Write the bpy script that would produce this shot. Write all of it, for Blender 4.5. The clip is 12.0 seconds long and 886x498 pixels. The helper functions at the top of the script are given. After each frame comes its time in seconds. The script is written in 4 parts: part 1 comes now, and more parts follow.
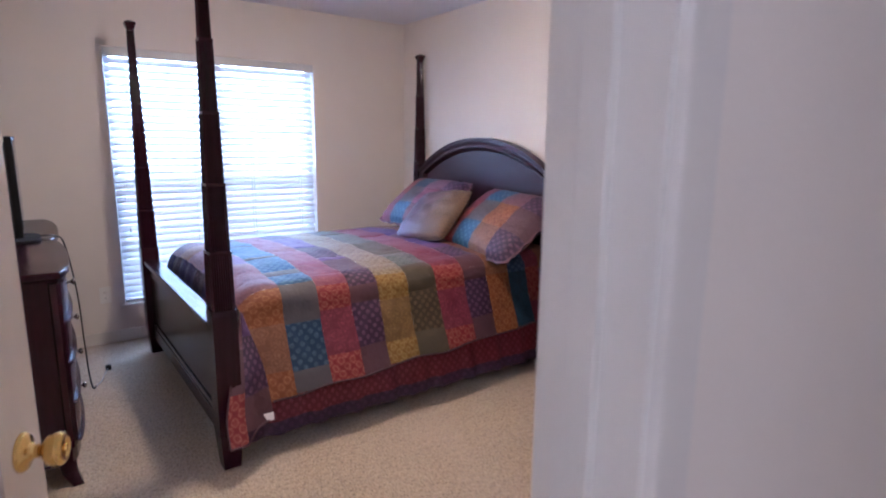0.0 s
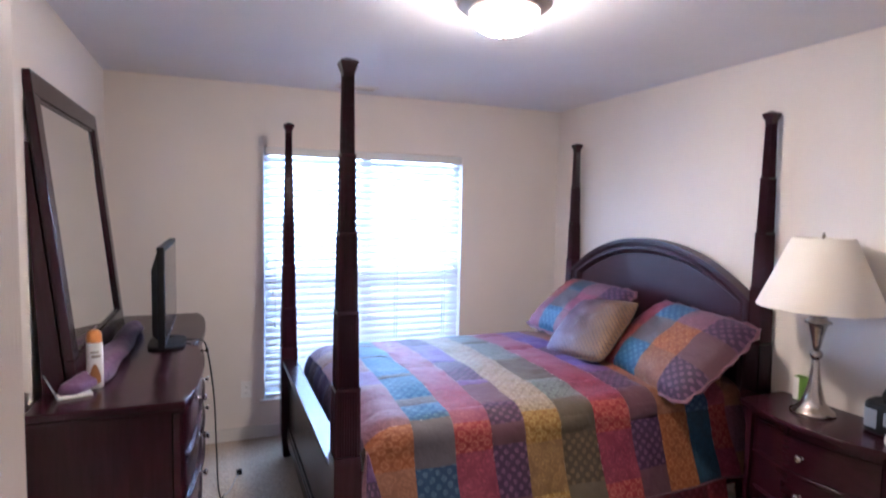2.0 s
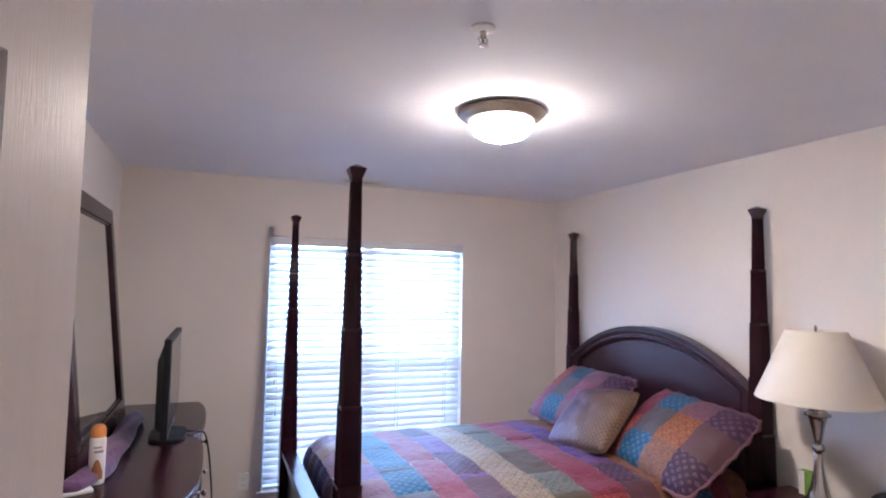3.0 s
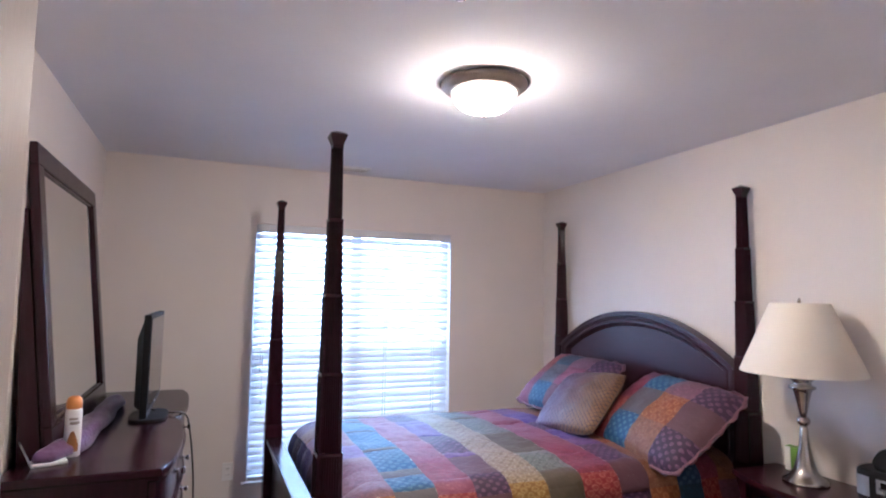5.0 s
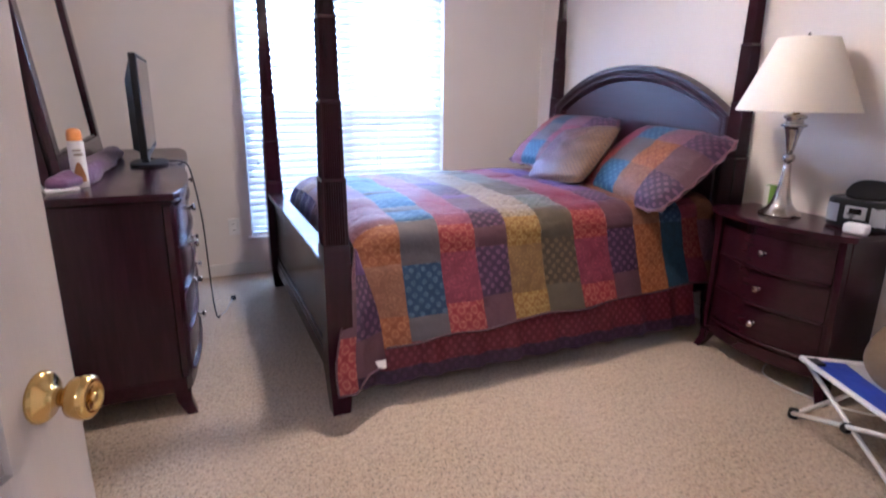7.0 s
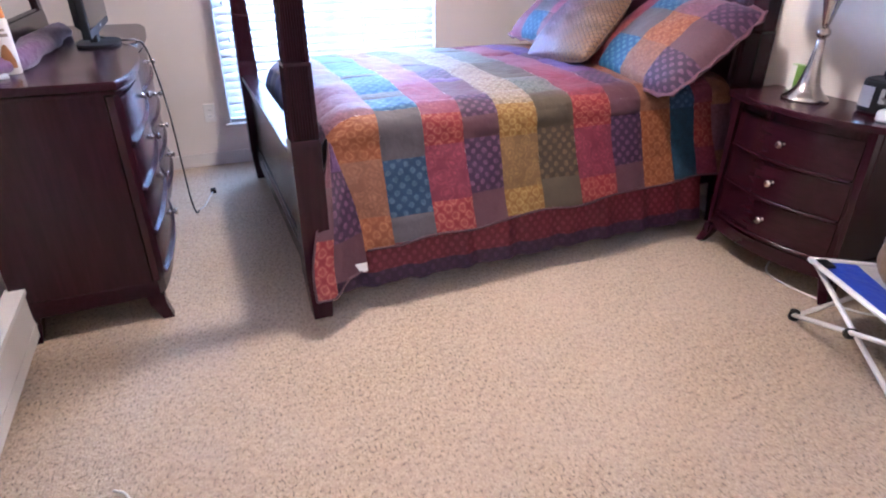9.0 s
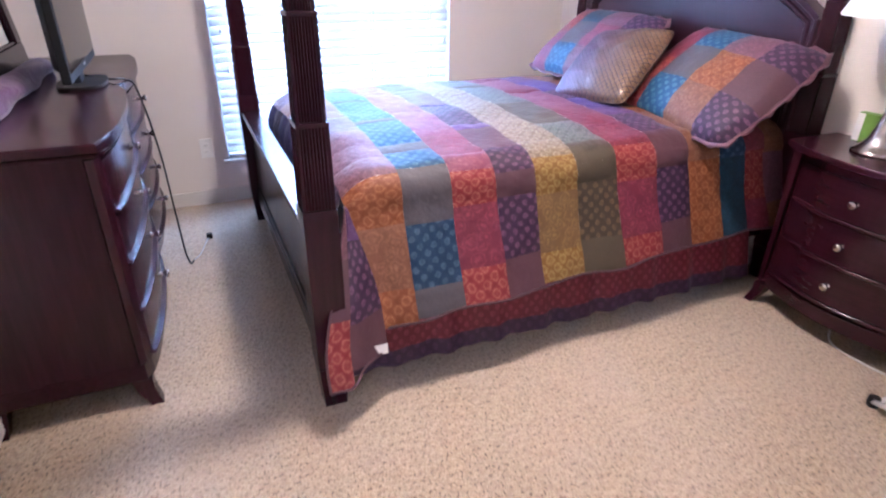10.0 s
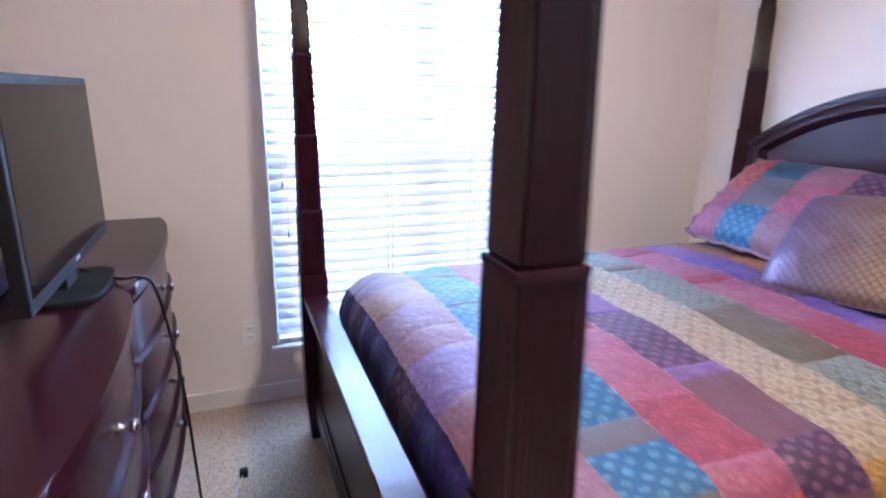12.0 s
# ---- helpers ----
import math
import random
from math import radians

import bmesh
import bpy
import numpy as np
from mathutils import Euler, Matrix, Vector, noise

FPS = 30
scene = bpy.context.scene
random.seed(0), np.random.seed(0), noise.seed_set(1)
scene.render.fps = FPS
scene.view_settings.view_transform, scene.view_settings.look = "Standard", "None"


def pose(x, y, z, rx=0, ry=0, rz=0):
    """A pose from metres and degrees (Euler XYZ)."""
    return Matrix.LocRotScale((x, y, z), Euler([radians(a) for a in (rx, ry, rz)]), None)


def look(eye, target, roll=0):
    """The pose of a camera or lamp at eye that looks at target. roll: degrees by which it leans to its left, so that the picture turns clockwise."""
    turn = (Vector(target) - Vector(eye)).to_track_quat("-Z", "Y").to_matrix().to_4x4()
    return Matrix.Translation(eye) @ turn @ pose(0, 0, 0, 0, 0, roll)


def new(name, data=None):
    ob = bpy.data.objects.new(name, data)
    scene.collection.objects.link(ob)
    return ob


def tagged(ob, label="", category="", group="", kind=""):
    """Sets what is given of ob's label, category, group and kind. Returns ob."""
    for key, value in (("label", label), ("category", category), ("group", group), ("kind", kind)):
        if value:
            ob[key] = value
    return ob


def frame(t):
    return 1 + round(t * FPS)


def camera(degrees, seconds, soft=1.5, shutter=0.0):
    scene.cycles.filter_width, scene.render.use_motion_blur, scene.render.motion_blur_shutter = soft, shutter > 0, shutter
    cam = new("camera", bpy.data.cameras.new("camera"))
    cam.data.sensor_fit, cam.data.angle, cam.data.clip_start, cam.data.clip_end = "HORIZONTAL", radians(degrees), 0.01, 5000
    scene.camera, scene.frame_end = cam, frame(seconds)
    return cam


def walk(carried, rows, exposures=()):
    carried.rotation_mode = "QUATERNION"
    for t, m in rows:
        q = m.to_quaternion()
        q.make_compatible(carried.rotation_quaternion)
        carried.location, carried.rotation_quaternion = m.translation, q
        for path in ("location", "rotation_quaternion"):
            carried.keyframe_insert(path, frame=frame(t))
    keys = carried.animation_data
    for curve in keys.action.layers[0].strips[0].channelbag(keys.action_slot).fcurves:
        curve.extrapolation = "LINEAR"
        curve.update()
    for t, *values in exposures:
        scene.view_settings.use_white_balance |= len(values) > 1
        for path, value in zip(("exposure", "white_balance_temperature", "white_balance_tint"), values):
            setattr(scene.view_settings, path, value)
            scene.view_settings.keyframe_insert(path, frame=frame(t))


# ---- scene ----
cam = camera(75.6, 12.0, soft=2.0, shutter=0.4)
PATH = [
    (0, (1.038, 1.033, 1.408), (2.198, 2.62, 1.039), 0.6),
    (0.5, (1.136, 1.261, 1.45), (2.235, 2.891, 1.084), 0.8),
    (1, (1.22, 1.429, 1.462), (2.183, 3.146, 1.103), 1.0),
    (1.5, (1.237, 1.464, 1.535), (2.046, 3.265, 1.216), 1.1),
    (2, (1.214, 1.438, 1.603), (1.957, 3.289, 1.462), 1.1),
    (2.5, (1.196, 1.403, 1.66), (1.933, 3.262, 1.683), 1.1),
    (3, (1.175, 1.36, 1.669), (1.913, 3.214, 1.801), 1.1),
    (5, (1.225, 1.366, 1.509), (1.984, 3.209, 1.678), 0.9),
    (5.5, (1.215, 1.38, 1.415), (1.997, 3.219, 1.494), 0.7),
    (6, (1.193, 1.361, 1.367), (1.984, 3.192, 1.223), 0.6),
    (6.5, (1.199, 1.345, 1.318), (1.975, 3.155, 0.972), 0.6),
    (7, (1.188, 1.358, 1.269), (1.963, 3.124, 0.737), 0.7),
    (7.5, (1.177, 1.355, 1.237), (1.928, 3.063, 0.518), 0.9),
    (7.7, (1.182, 1.354, 1.22), (1.92, 3.041, 0.438), 0.7),
    (9.3, (1.348, 1.617, 1.299), (2.052, 3.24, 0.367), 0.4),
    (9.5, (1.331, 1.702, 1.321), (2.04, 3.319, 0.383), 0.7),
    (10, (1.361, 1.885, 1.342), (2.088, 3.52, 0.451), 0.8),
    (10.5, (1.493, 2.126, 1.361), (2.246, 3.789, 0.543), 0.3),
    (11, (1.502, 2.391, 1.383), (2.185, 4.137, 0.687), 0.5),
    (11.5, (1.424, 2.623, 1.42), (2.101, 4.406, 0.819), 0.6),
    (12, (1.385, 2.978, 1.387), (2.059, 4.785, 0.858), 0.8),
]
EXPOSURES = [(0.0, 0.56, 5010, 19), (0.5, 0.74, 4900, 17), (1.5, 0.86, 4880, 16), (3.0, 0.66, 4910, 16), (5.5, 0.64, 4930, 16), (6.5, 0.79, 4910, 18), (7.5, 1.06, 4910, 20), (9.5, 1.50, 4750, 20), (11.0, 1.42, 4800, 19), (12.0, 1.20, 4870, 18)]
walk(cam, [(t, look(eye, target, roll)) for t, eye, target, roll in PATH], EXPOSURES)

# ---- light ----
world = bpy.data.worlds.new("sky")
scene.world = world
world.use_nodes = True
wn = world.node_tree
sky = wn.nodes.new("ShaderNodeTexSky")
sky.sky_type = "NISHITA"
sky.sun_disc = False
sky.sun_elevation, sky.sun_rotation = radians(48), radians(200)
wn.nodes["Background"].inputs["Strength"].default_value = 0.12
wn.links.new(sky.outputs[0], wn.nodes["Background"].inputs[0])
sun = new("sun", bpy.data.lights.new("sun", "SUN"))
sun.data.energy, sun.data.angle, sun.data.color = 3.0, radians(0.5), (1.0, 0.95, 0.87)
sun.matrix_world = look((-2.0, -5.0, 8.0), (0.0, 0.0, 0.0))
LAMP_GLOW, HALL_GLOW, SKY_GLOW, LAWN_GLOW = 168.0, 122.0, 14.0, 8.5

# ---- materials ----
MATS = {}


def nodes_of(name):
    m = bpy.data.materials.new(name)
    m.use_nodes = True
    return m, m.node_tree, m.node_tree.nodes["Principled BSDF"]


def mixed(nt, fac, a, b):
    n = nt.nodes.new("ShaderNodeMix")
    n.data_type = "RGBA"
    for sock, v in ((n.inputs[0], fac), (n.inputs[6], a), (n.inputs[7], b)):
        if isinstance(v, (tuple, list)):
            sock.default_value = (*v[:3], 1)
        elif isinstance(v, (int, float)):
            sock.default_value = v
        else:
            nt.links.new(v, sock)
    return n.outputs[2]


def coords(nt, stretch=(1, 1, 1)):
    c = nt.nodes.new("ShaderNodeTexCoord")
    mp = nt.nodes.new("ShaderNodeMapping")
    mp.inputs["Scale"].default_value = stretch
    nt.links.new(c.outputs["Object"], mp.inputs[0])
    return mp.outputs[0]


def noisy(nt, vec, scale, detail=3.0, rough=0.55):
    n = nt.nodes.new("ShaderNodeTexNoise")
    n.inputs["Scale"].default_value, n.inputs["Detail"].default_value, n.inputs["Roughness"].default_value = scale, detail, rough
    nt.links.new(vec, n.inputs["Vector"])
    return n.outputs[0]


def ramp(nt, fac, stops):
    r = nt.nodes.new("ShaderNodeValToRGB")
    while len(r.color_ramp.elements) < len(stops):
        r.color_ramp.elements.new(0.5)
    for e, (p, v) in zip(r.color_ramp.elements, stops):
        e.position = p
        e.color = (v, v, v, 1) if isinstance(v, (int, float)) else (*v, 1)
    nt.links.new(fac, r.inputs[0])
    return r.outputs[0]


def bumped(nt, b, height, strength, dist):
    n = nt.nodes.new("ShaderNodeBump")
    n.inputs["Strength"].default_value, n.inputs["Distance"].default_value = strength, dist
    nt.links.new(height, n.inputs["Height"])
    nt.links.new(n.outputs[0], b.inputs["Normal"])
    return n


def surface(name, colour, rough, metal=0.0, vary=0.12, scale=6.0, grain=120.0, bump=0.15, depth=0.001, stretch=(1, 1, 1), coat=0.0):
    """A material with two scales of variation, in colour and in relief."""
    m, nt, b = nodes_of(name)
    v = coords(nt, stretch)
    large, fine = noisy(nt, v, scale), noisy(nt, v, grain, 2.0)
    dark = tuple(c * (1 - vary) for c in colour)
    light = tuple(min(1.0, c * (1 + vary)) for c in colour)
    one = mixed(nt, ramp(nt, large, ((0.3, 0.0), (0.7, 1.0))), dark, light)
    nt.links.new(mixed(nt, ramp(nt, fine, ((0.35, 0.0), (0.65, 0.35))), one, dark), b.inputs["Base Color"])
    nt.links.new(ramp(nt, large, ((0.2, max(0.02, rough - 0.06)), (0.8, min(1.0, rough + 0.06)))), b.inputs["Roughness"])
    b.inputs["Metallic"].default_value = metal
    b.inputs["Coat Weight"].default_value = coat
    b.inputs["Coat Roughness"].default_value = 0.12
    bumped(nt, b, fine, bump, depth)
    MATS[name] = m
    return m


def glow(name, colour, strength, fade=None):
    """A material that gives off light; fade: the heights from which and to which it grows to full strength."""
    m, nt, b = nodes_of(name)
    if fade:
        sep = nt.nodes.new("ShaderNodeSeparateXYZ")
        c = nt.nodes.new("ShaderNodeTexCoord")
        nt.links.new(c.outputs["Object"], sep.inputs[0])
        rng = nt.nodes.new("ShaderNodeMapRange")
        rng.inputs["From Min"].default_value, rng.inputs["From Max"].default_value = fade
        rng.inputs["To Min"].default_value, rng.inputs["To Max"].default_value = strength * 0.045, strength
        nt.links.new(sep.outputs[2], rng.inputs["Value"])
        nt.links.new(rng.outputs[0], b.inputs["Emission Strength"])
    b.inputs["Base Color"].default_value = (*colour, 1)
    b.inputs["Emission Color"].default_value = (*colour, 1)
    b.inputs["Emission Strength"].default_value = strength
    MATS[name] = m
    return m


def wood_stain(name, axis, low=0.19, high=0.25):
    """Dark cherry-stained wood under satin lacquer, grain along one axis."""
    m, nt, b = nodes_of(name)
    s = [9.0, 9.0, 9.0]
    s["xyz".index(axis)] = 0.7
    v = coords(nt, s)
    grain = noisy(nt, v, 7.0, 6.0, 0.65)
    large = noisy(nt, coords(nt), 3.0)
    c = mixed(nt, ramp(nt, grain, ((0.38, 0.0), (0.66, 1.0))), (0.022, 0.0046, 0.0095), (0.031, 0.0067, 0.0136))
    c = mixed(nt, ramp(nt, large, ((0.35, 0.0), (0.75, 0.4))), c, (0.026, 0.0056, 0.0115))
    nt.links.new(c, b.inputs["Base Color"])
    nt.links.new(ramp(nt, large, ((0.2, low), (0.8, high))), b.inputs["Roughness"])
    b.inputs["Specular IOR Level"].default_value = 0.36
    MATS[name] = m
    return m


def fabric(name, ground, motif="", ink=(0, 0, 0), size=30.0, sheen=0.06):
    """Woven cotton with a printed motif and a fine weave."""
    m, nt, b = nodes_of(name)
    v = coords(nt)
    weave, fold = noisy(nt, v, 420.0, 2.0), noisy(nt, v, 9.0, 3.0)
    c = mixed(nt, ramp(nt, fold, ((0.3, 0.0), (0.75, 0.6))), ground, tuple(x * 0.72 for x in ground))
    if motif:
        uv = nt.nodes.new("ShaderNodeTexCoord").outputs["UV"]
        turn = nt.nodes.new("ShaderNodeMapping")
        turn.inputs["Rotation"].default_value[2] = radians(45)
        nt.links.new(uv, turn.inputs[0])
        warp = nt.nodes.new("ShaderNodeMix")
        warp.data_type = "VECTOR"
        warp.inputs[0].default_value = {"dots": 0.013, "floral": 0.020}.get(motif, 0.05)
        n3 = nt.nodes.new("ShaderNodeTexNoise")
        n3.inputs["Scale"].default_value = 55.0 if motif != "damask" else 24.0
        nt.links.new(uv, n3.inputs["Vector"])
        nt.links.new(turn.outputs[0], warp.inputs[4])
        nt.links.new(n3.outputs[1], warp.inputs[5])
        vo = nt.nodes.new("ShaderNodeTexVoronoi")
        vo.voronoi_dimensions = "2D"
        vo.inputs["Scale"].default_value = size
        vo.inputs["Randomness"].default_value = {"dots": 0.06, "floral": 0.12}.get(motif, 0.55)
        nt.links.new(warp.outputs[1], vo.inputs["Vector"])
        d = vo.outputs["Distance"]
        if motif == "dots":
            k = ramp(nt, d, ((0.0, 0.55), (0.10, 0.9), (0.28, 0.85), (0.36, 0.0)))
        elif motif == "floral":
            k = ramp(nt, d, ((0.0, 0.55), (0.10, 0.2), (0.20, 0.25), (0.33, 1.0), (0.46, 0.15), (0.60, 0.0)))
        else:
            k = ramp(nt, d, ((0.08, 0.75), (0.26, 0.1), (0.40, 0.6), (0.55, 0.1)))
        worn = nt.nodes.new("ShaderNodeMath")
        worn.operation = "MULTIPLY"
        nt.links.new(k, worn.inputs[0])
        nt.links.new(ramp(nt, noisy(nt, v, 60.0, 2.0), ((0.3, 0.18), (0.65, 0.66))), worn.inputs[1])
        c = mixed(nt, worn.outputs[0], c, ink)
    c = mixed(nt, ramp(nt, weave, ((0.4, 0.0), (0.7, 0.25))), c, tuple(x * 0.5 for x in ground))
    nt.links.new(c, b.inputs["Base Color"])
    b.inputs["Roughness"].default_value = 0.62
    b.inputs["Sheen Weight"].default_value = sheen
    b.inputs["Sheen Roughness"].default_value = 0.4
    n1 = bumped(nt, b, weave, 0.25, 0.0006)
    n2 = nt.nodes.new("ShaderNodeBump")
    n2.inputs["Strength"].default_value, n2.inputs["Distance"].default_value = 0.55, 0.009
    nt.links.new(noisy(nt, v, 34.0, 3.5), n2.inputs["Height"])
    nt.links.new(n2.outputs[0], n1.inputs["Normal"])
    MATS[name] = m
    return m


WALL = surface("wall_paint", (0.775, 0.718, 0.668), 0.75, vary=0.03, scale=2.0, grain=160, bump=0.25, depth=0.0012)
CEIL = surface("ceiling_paint", (0.80, 0.80, 0.84), 0.85, vary=0.03, scale=2.0, grain=220, bump=0.2, depth=0.001)
TRIM = surface("white_trim_paint", (0.70, 0.67, 0.64), 0.4, vary=0.04, scale=3.0, grain=90, bump=0.06)
DOORW = surface("door_paint", (0.68, 0.62, 0.57), 0.38, vary=0.04, scale=4.0, grain=60, bump=0.5, depth=0.0012, stretch=(6, 6, 0.35))
WX, WY, WZ = (wood_stain("cherry_wood_" + a, a) for a in "xyz")
WPANEL = wood_stain("cherry_wood_satin", "y", 0.32, 0.36)
NICKEL = surface("brushed_nickel", (0.50, 0.46, 0.42), 0.24, 1.0, vary=0.06, grain=300, bump=0.1, stretch=(1, 1, 6))
PEWTER = surface("aged_nickel_rim", (0.36, 0.31, 0.27), 0.4, 0.85, vary=0.08, grain=200)
BRASS = surface("polished_brass", (0.72, 0.50, 0.17), 0.12, 1.0, vary=0.06, scale=20, grain=90, bump=0.05)
SHADE = surface("linen_shade", (0.78, 0.72, 0.62), 0.8, vary=0.03, scale=5, grain=500, bump=0.2)
BLACKP = surface("black_plastic", (0.007, 0.007, 0.008), 0.52, vary=0.2, grain=300)
BLACKP.node_tree.nodes["Principled BSDF"].inputs["Specular IOR Level"].default_value = 0.25
SCREEN = surface("dark_screen", (0.007, 0.006, 0.006), 0.10, vary=0.1, scale=2, bump=0.0)
SCREEN.node_tree.nodes["Principled BSDF"].inputs["Specular IOR Level"].default_value = 0.14
SILVERP = surface("silver_plastic", (0.40, 0.41, 0.43), 0.3, 0.6, vary=0.08)
WHITEP = surface("white_plastic", (0.80, 0.79, 0.77), 0.4, vary=0.04)
ORANGEP = surface("orange_plastic", (0.72, 0.28, 0.06), 0.35, vary=0.08)
BROWNP = surface("brown_print", (0.36, 0.16, 0.05), 0.45, vary=0.25, scale=30)
GREENP = surface("green_paper", (0.20, 0.36, 0.06), 0.5, vary=0.12)
SLAT = surface("white_blind_slat", (0.68, 0.68, 0.69), 0.45, vary=0.03, grain=60, bump=0.05)
CORDW = surface("white_cord", (0.78, 0.77, 0.74), 0.6, vary=0.05)
VINYL = surface("white_vinyl", (0.78, 0.79, 0.80), 0.4, vary=0.03)
TUBE = surface("white_enamel_tube", (0.74, 0.73, 0.72), 0.3, vary=0.05, grain=80)
CANVAS_BLUE = fabric("blue_canvas", (0.012, 0.045, 0.42), sheen=0.1)
CANVAS_WHITE = fabric("white_canvas", (0.62, 0.60, 0.56), sheen=0.1)
TAN = fabric("tan_cushion_cloth", (0.21, 0.14, 0.072), sheen=0.1)
BEDSHEET = fabric("plain_sheet", (0.62, 0.58, 0.52))
PURPLE_CLOTH = fabric("purple_towel", (0.16, 0.07, 0.17), sheen=0.4)
DOME = glow("lit_frosted_glass", (1.0, 0.75, 0.48), LAMP_GLOW, (-0.053, -0.103))
HALL_FILL_DOME = glow("hall_fill_glass", (1.0, 0.92, 0.86), HALL_GLOW, (-0.05, -0.112))
SKYCARD = glow("bright_sky", (0.64, 0.81, 1.0), SKY_GLOW)
LAWNCARD = glow("glowing_lawn", (0.66, 0.82, 1.0), LAWN_GLOW)

glass, gt, gb = nodes_of("window_glass")
gb.inputs["Base Color"].default_value = (0.97, 0.98, 0.98, 1)
gb.inputs["Transmission Weight"].default_value, gb.inputs["Roughness"].default_value, gb.inputs["IOR"].default_value = 1.0, 0.0, 1.45
# fine grey wire mesh, half of it open
MESH_SCREEN, st, sb = nodes_of("insect_mesh")
sb.inputs["Base Color"].default_value, sb.inputs["Roughness"].default_value = (0.06, 0.065, 0.06, 1), 0.7
sb.inputs["Alpha"].default_value = 0.32
mirror_glass, mt, mb = nodes_of("mirror_glass")
mb.inputs["Base Color"].default_value = (0.86, 0.88, 0.86, 1)
mb.inputs["Metallic"].default_value, mb.inputs["Roughness"].default_value = 1.0, 0.02


def carpet():
    m, nt, b = nodes_of("beige_carpet")
    v = coords(nt, (1, 1.0, 1))
    vo = nt.nodes.new("ShaderNodeTexVoronoi")
    vo.inputs["Scale"].default_value = 170.0
    nt.links.new(v, vo.inputs["Vector"])
    sep = nt.nodes.new("ShaderNodeSeparateColor")
    nt.links.new(vo.outputs["Color"], sep.inputs[0])
    c = mixed(nt, ramp(nt, sep.outputs[0], ((0.05, 0.0), (0.95, 1.0))), (0.39, 0.300, 0.200), (0.525, 0.422, 0.296))
    # brown flecks, in strands of uneven length
    fleck = noisy(nt, coords(nt, (1.0, 0.55, 1.0)), 122.0, 2.0, 0.5)
    c = mixed(nt, ramp(nt, fleck, ((0.565, 0.0), (0.635, 0.78))), c, (0.095, 0.063, 0.045))
    clump = noisy(nt, v, 48.0, 3.0)
    c = mixed(nt, ramp(nt, clump, ((0.34, 0.5), (0.52, 0.0))), c, (0.28, 0.205, 0.155))
    c = mixed(nt, ramp(nt, noisy(nt, v, 2.2, 3.0), ((0.35, 0.0), (0.7, 0.35))), c, (0.50, 0.395, 0.31))
    nt.links.new(c, b.inputs["Base Color"])
    b.inputs["Roughness"].default_value = 0.95
    b.inputs["Sheen Weight"].default_value = 0.25
    n1 = bumped(nt, b, vo.outputs["Distance"], 0.5, 0.004)
    n2 = nt.nodes.new("ShaderNodeBump")
    n2.inputs["Strength"].default_value, n2.inputs["Distance"].default_value = 0.5, 0.010
    nt.links.new(clump, n2.inputs["Height"])
    nt.links.new(n2.outputs[0], n1.inputs["Normal"])
    return m


CARPET = carpet()

CLOTH = {
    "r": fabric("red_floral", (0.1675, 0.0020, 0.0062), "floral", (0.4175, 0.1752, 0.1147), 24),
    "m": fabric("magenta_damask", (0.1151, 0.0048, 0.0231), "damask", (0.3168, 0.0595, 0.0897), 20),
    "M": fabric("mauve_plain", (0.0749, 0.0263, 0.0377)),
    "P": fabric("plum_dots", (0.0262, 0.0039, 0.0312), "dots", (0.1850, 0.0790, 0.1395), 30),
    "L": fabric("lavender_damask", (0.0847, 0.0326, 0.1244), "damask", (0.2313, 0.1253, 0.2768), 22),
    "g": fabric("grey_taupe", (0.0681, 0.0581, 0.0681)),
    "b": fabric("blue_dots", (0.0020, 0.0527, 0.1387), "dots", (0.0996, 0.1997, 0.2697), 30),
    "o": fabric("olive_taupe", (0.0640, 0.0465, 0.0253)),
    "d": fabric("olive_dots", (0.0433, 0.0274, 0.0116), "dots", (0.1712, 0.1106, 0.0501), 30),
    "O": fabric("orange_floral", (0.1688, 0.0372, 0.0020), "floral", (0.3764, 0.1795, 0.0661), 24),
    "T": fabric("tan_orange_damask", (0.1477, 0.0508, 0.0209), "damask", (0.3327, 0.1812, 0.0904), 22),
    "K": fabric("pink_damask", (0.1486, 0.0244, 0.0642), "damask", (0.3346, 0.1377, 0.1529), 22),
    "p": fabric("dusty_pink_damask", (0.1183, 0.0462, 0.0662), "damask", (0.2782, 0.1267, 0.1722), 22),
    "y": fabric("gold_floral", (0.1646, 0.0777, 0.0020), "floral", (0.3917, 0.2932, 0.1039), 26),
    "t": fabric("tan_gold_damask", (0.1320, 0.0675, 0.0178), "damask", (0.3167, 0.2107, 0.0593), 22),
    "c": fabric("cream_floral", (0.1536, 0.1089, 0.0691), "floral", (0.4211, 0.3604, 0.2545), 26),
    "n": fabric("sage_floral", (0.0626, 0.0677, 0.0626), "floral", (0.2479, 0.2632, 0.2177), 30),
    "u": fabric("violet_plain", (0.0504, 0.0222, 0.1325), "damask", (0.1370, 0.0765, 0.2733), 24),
    "B": fabric("dark_teal_damask", (0.0020, 0.0215, 0.0453), "damask", (0.0152, 0.0759, 0.1288), 24),
    "w": fabric("skirt_red_dots", (0.1117, 0.0020, 0.0099), "dots", (0.2484, 0.0439, 0.0667), 30),
    "x": fabric("skirt_plum", (0.0241, 0.0038, 0.0266), "dots", (0.0796, 0.0265, 0.0719), 26),
    "D": fabric("indigo_sheet", (0.0209, 0.0085, 0.0929), "dots", (0.0592, 0.0365, 0.1955), 26),
    # the blue dots again, with the side drop's shade put into the colour
    "N": fabric("blue_dots_shaded", (0.0020, 0.0268, 0.0744), "dots", (0.0916, 0.1404, 0.2014), 28),
}


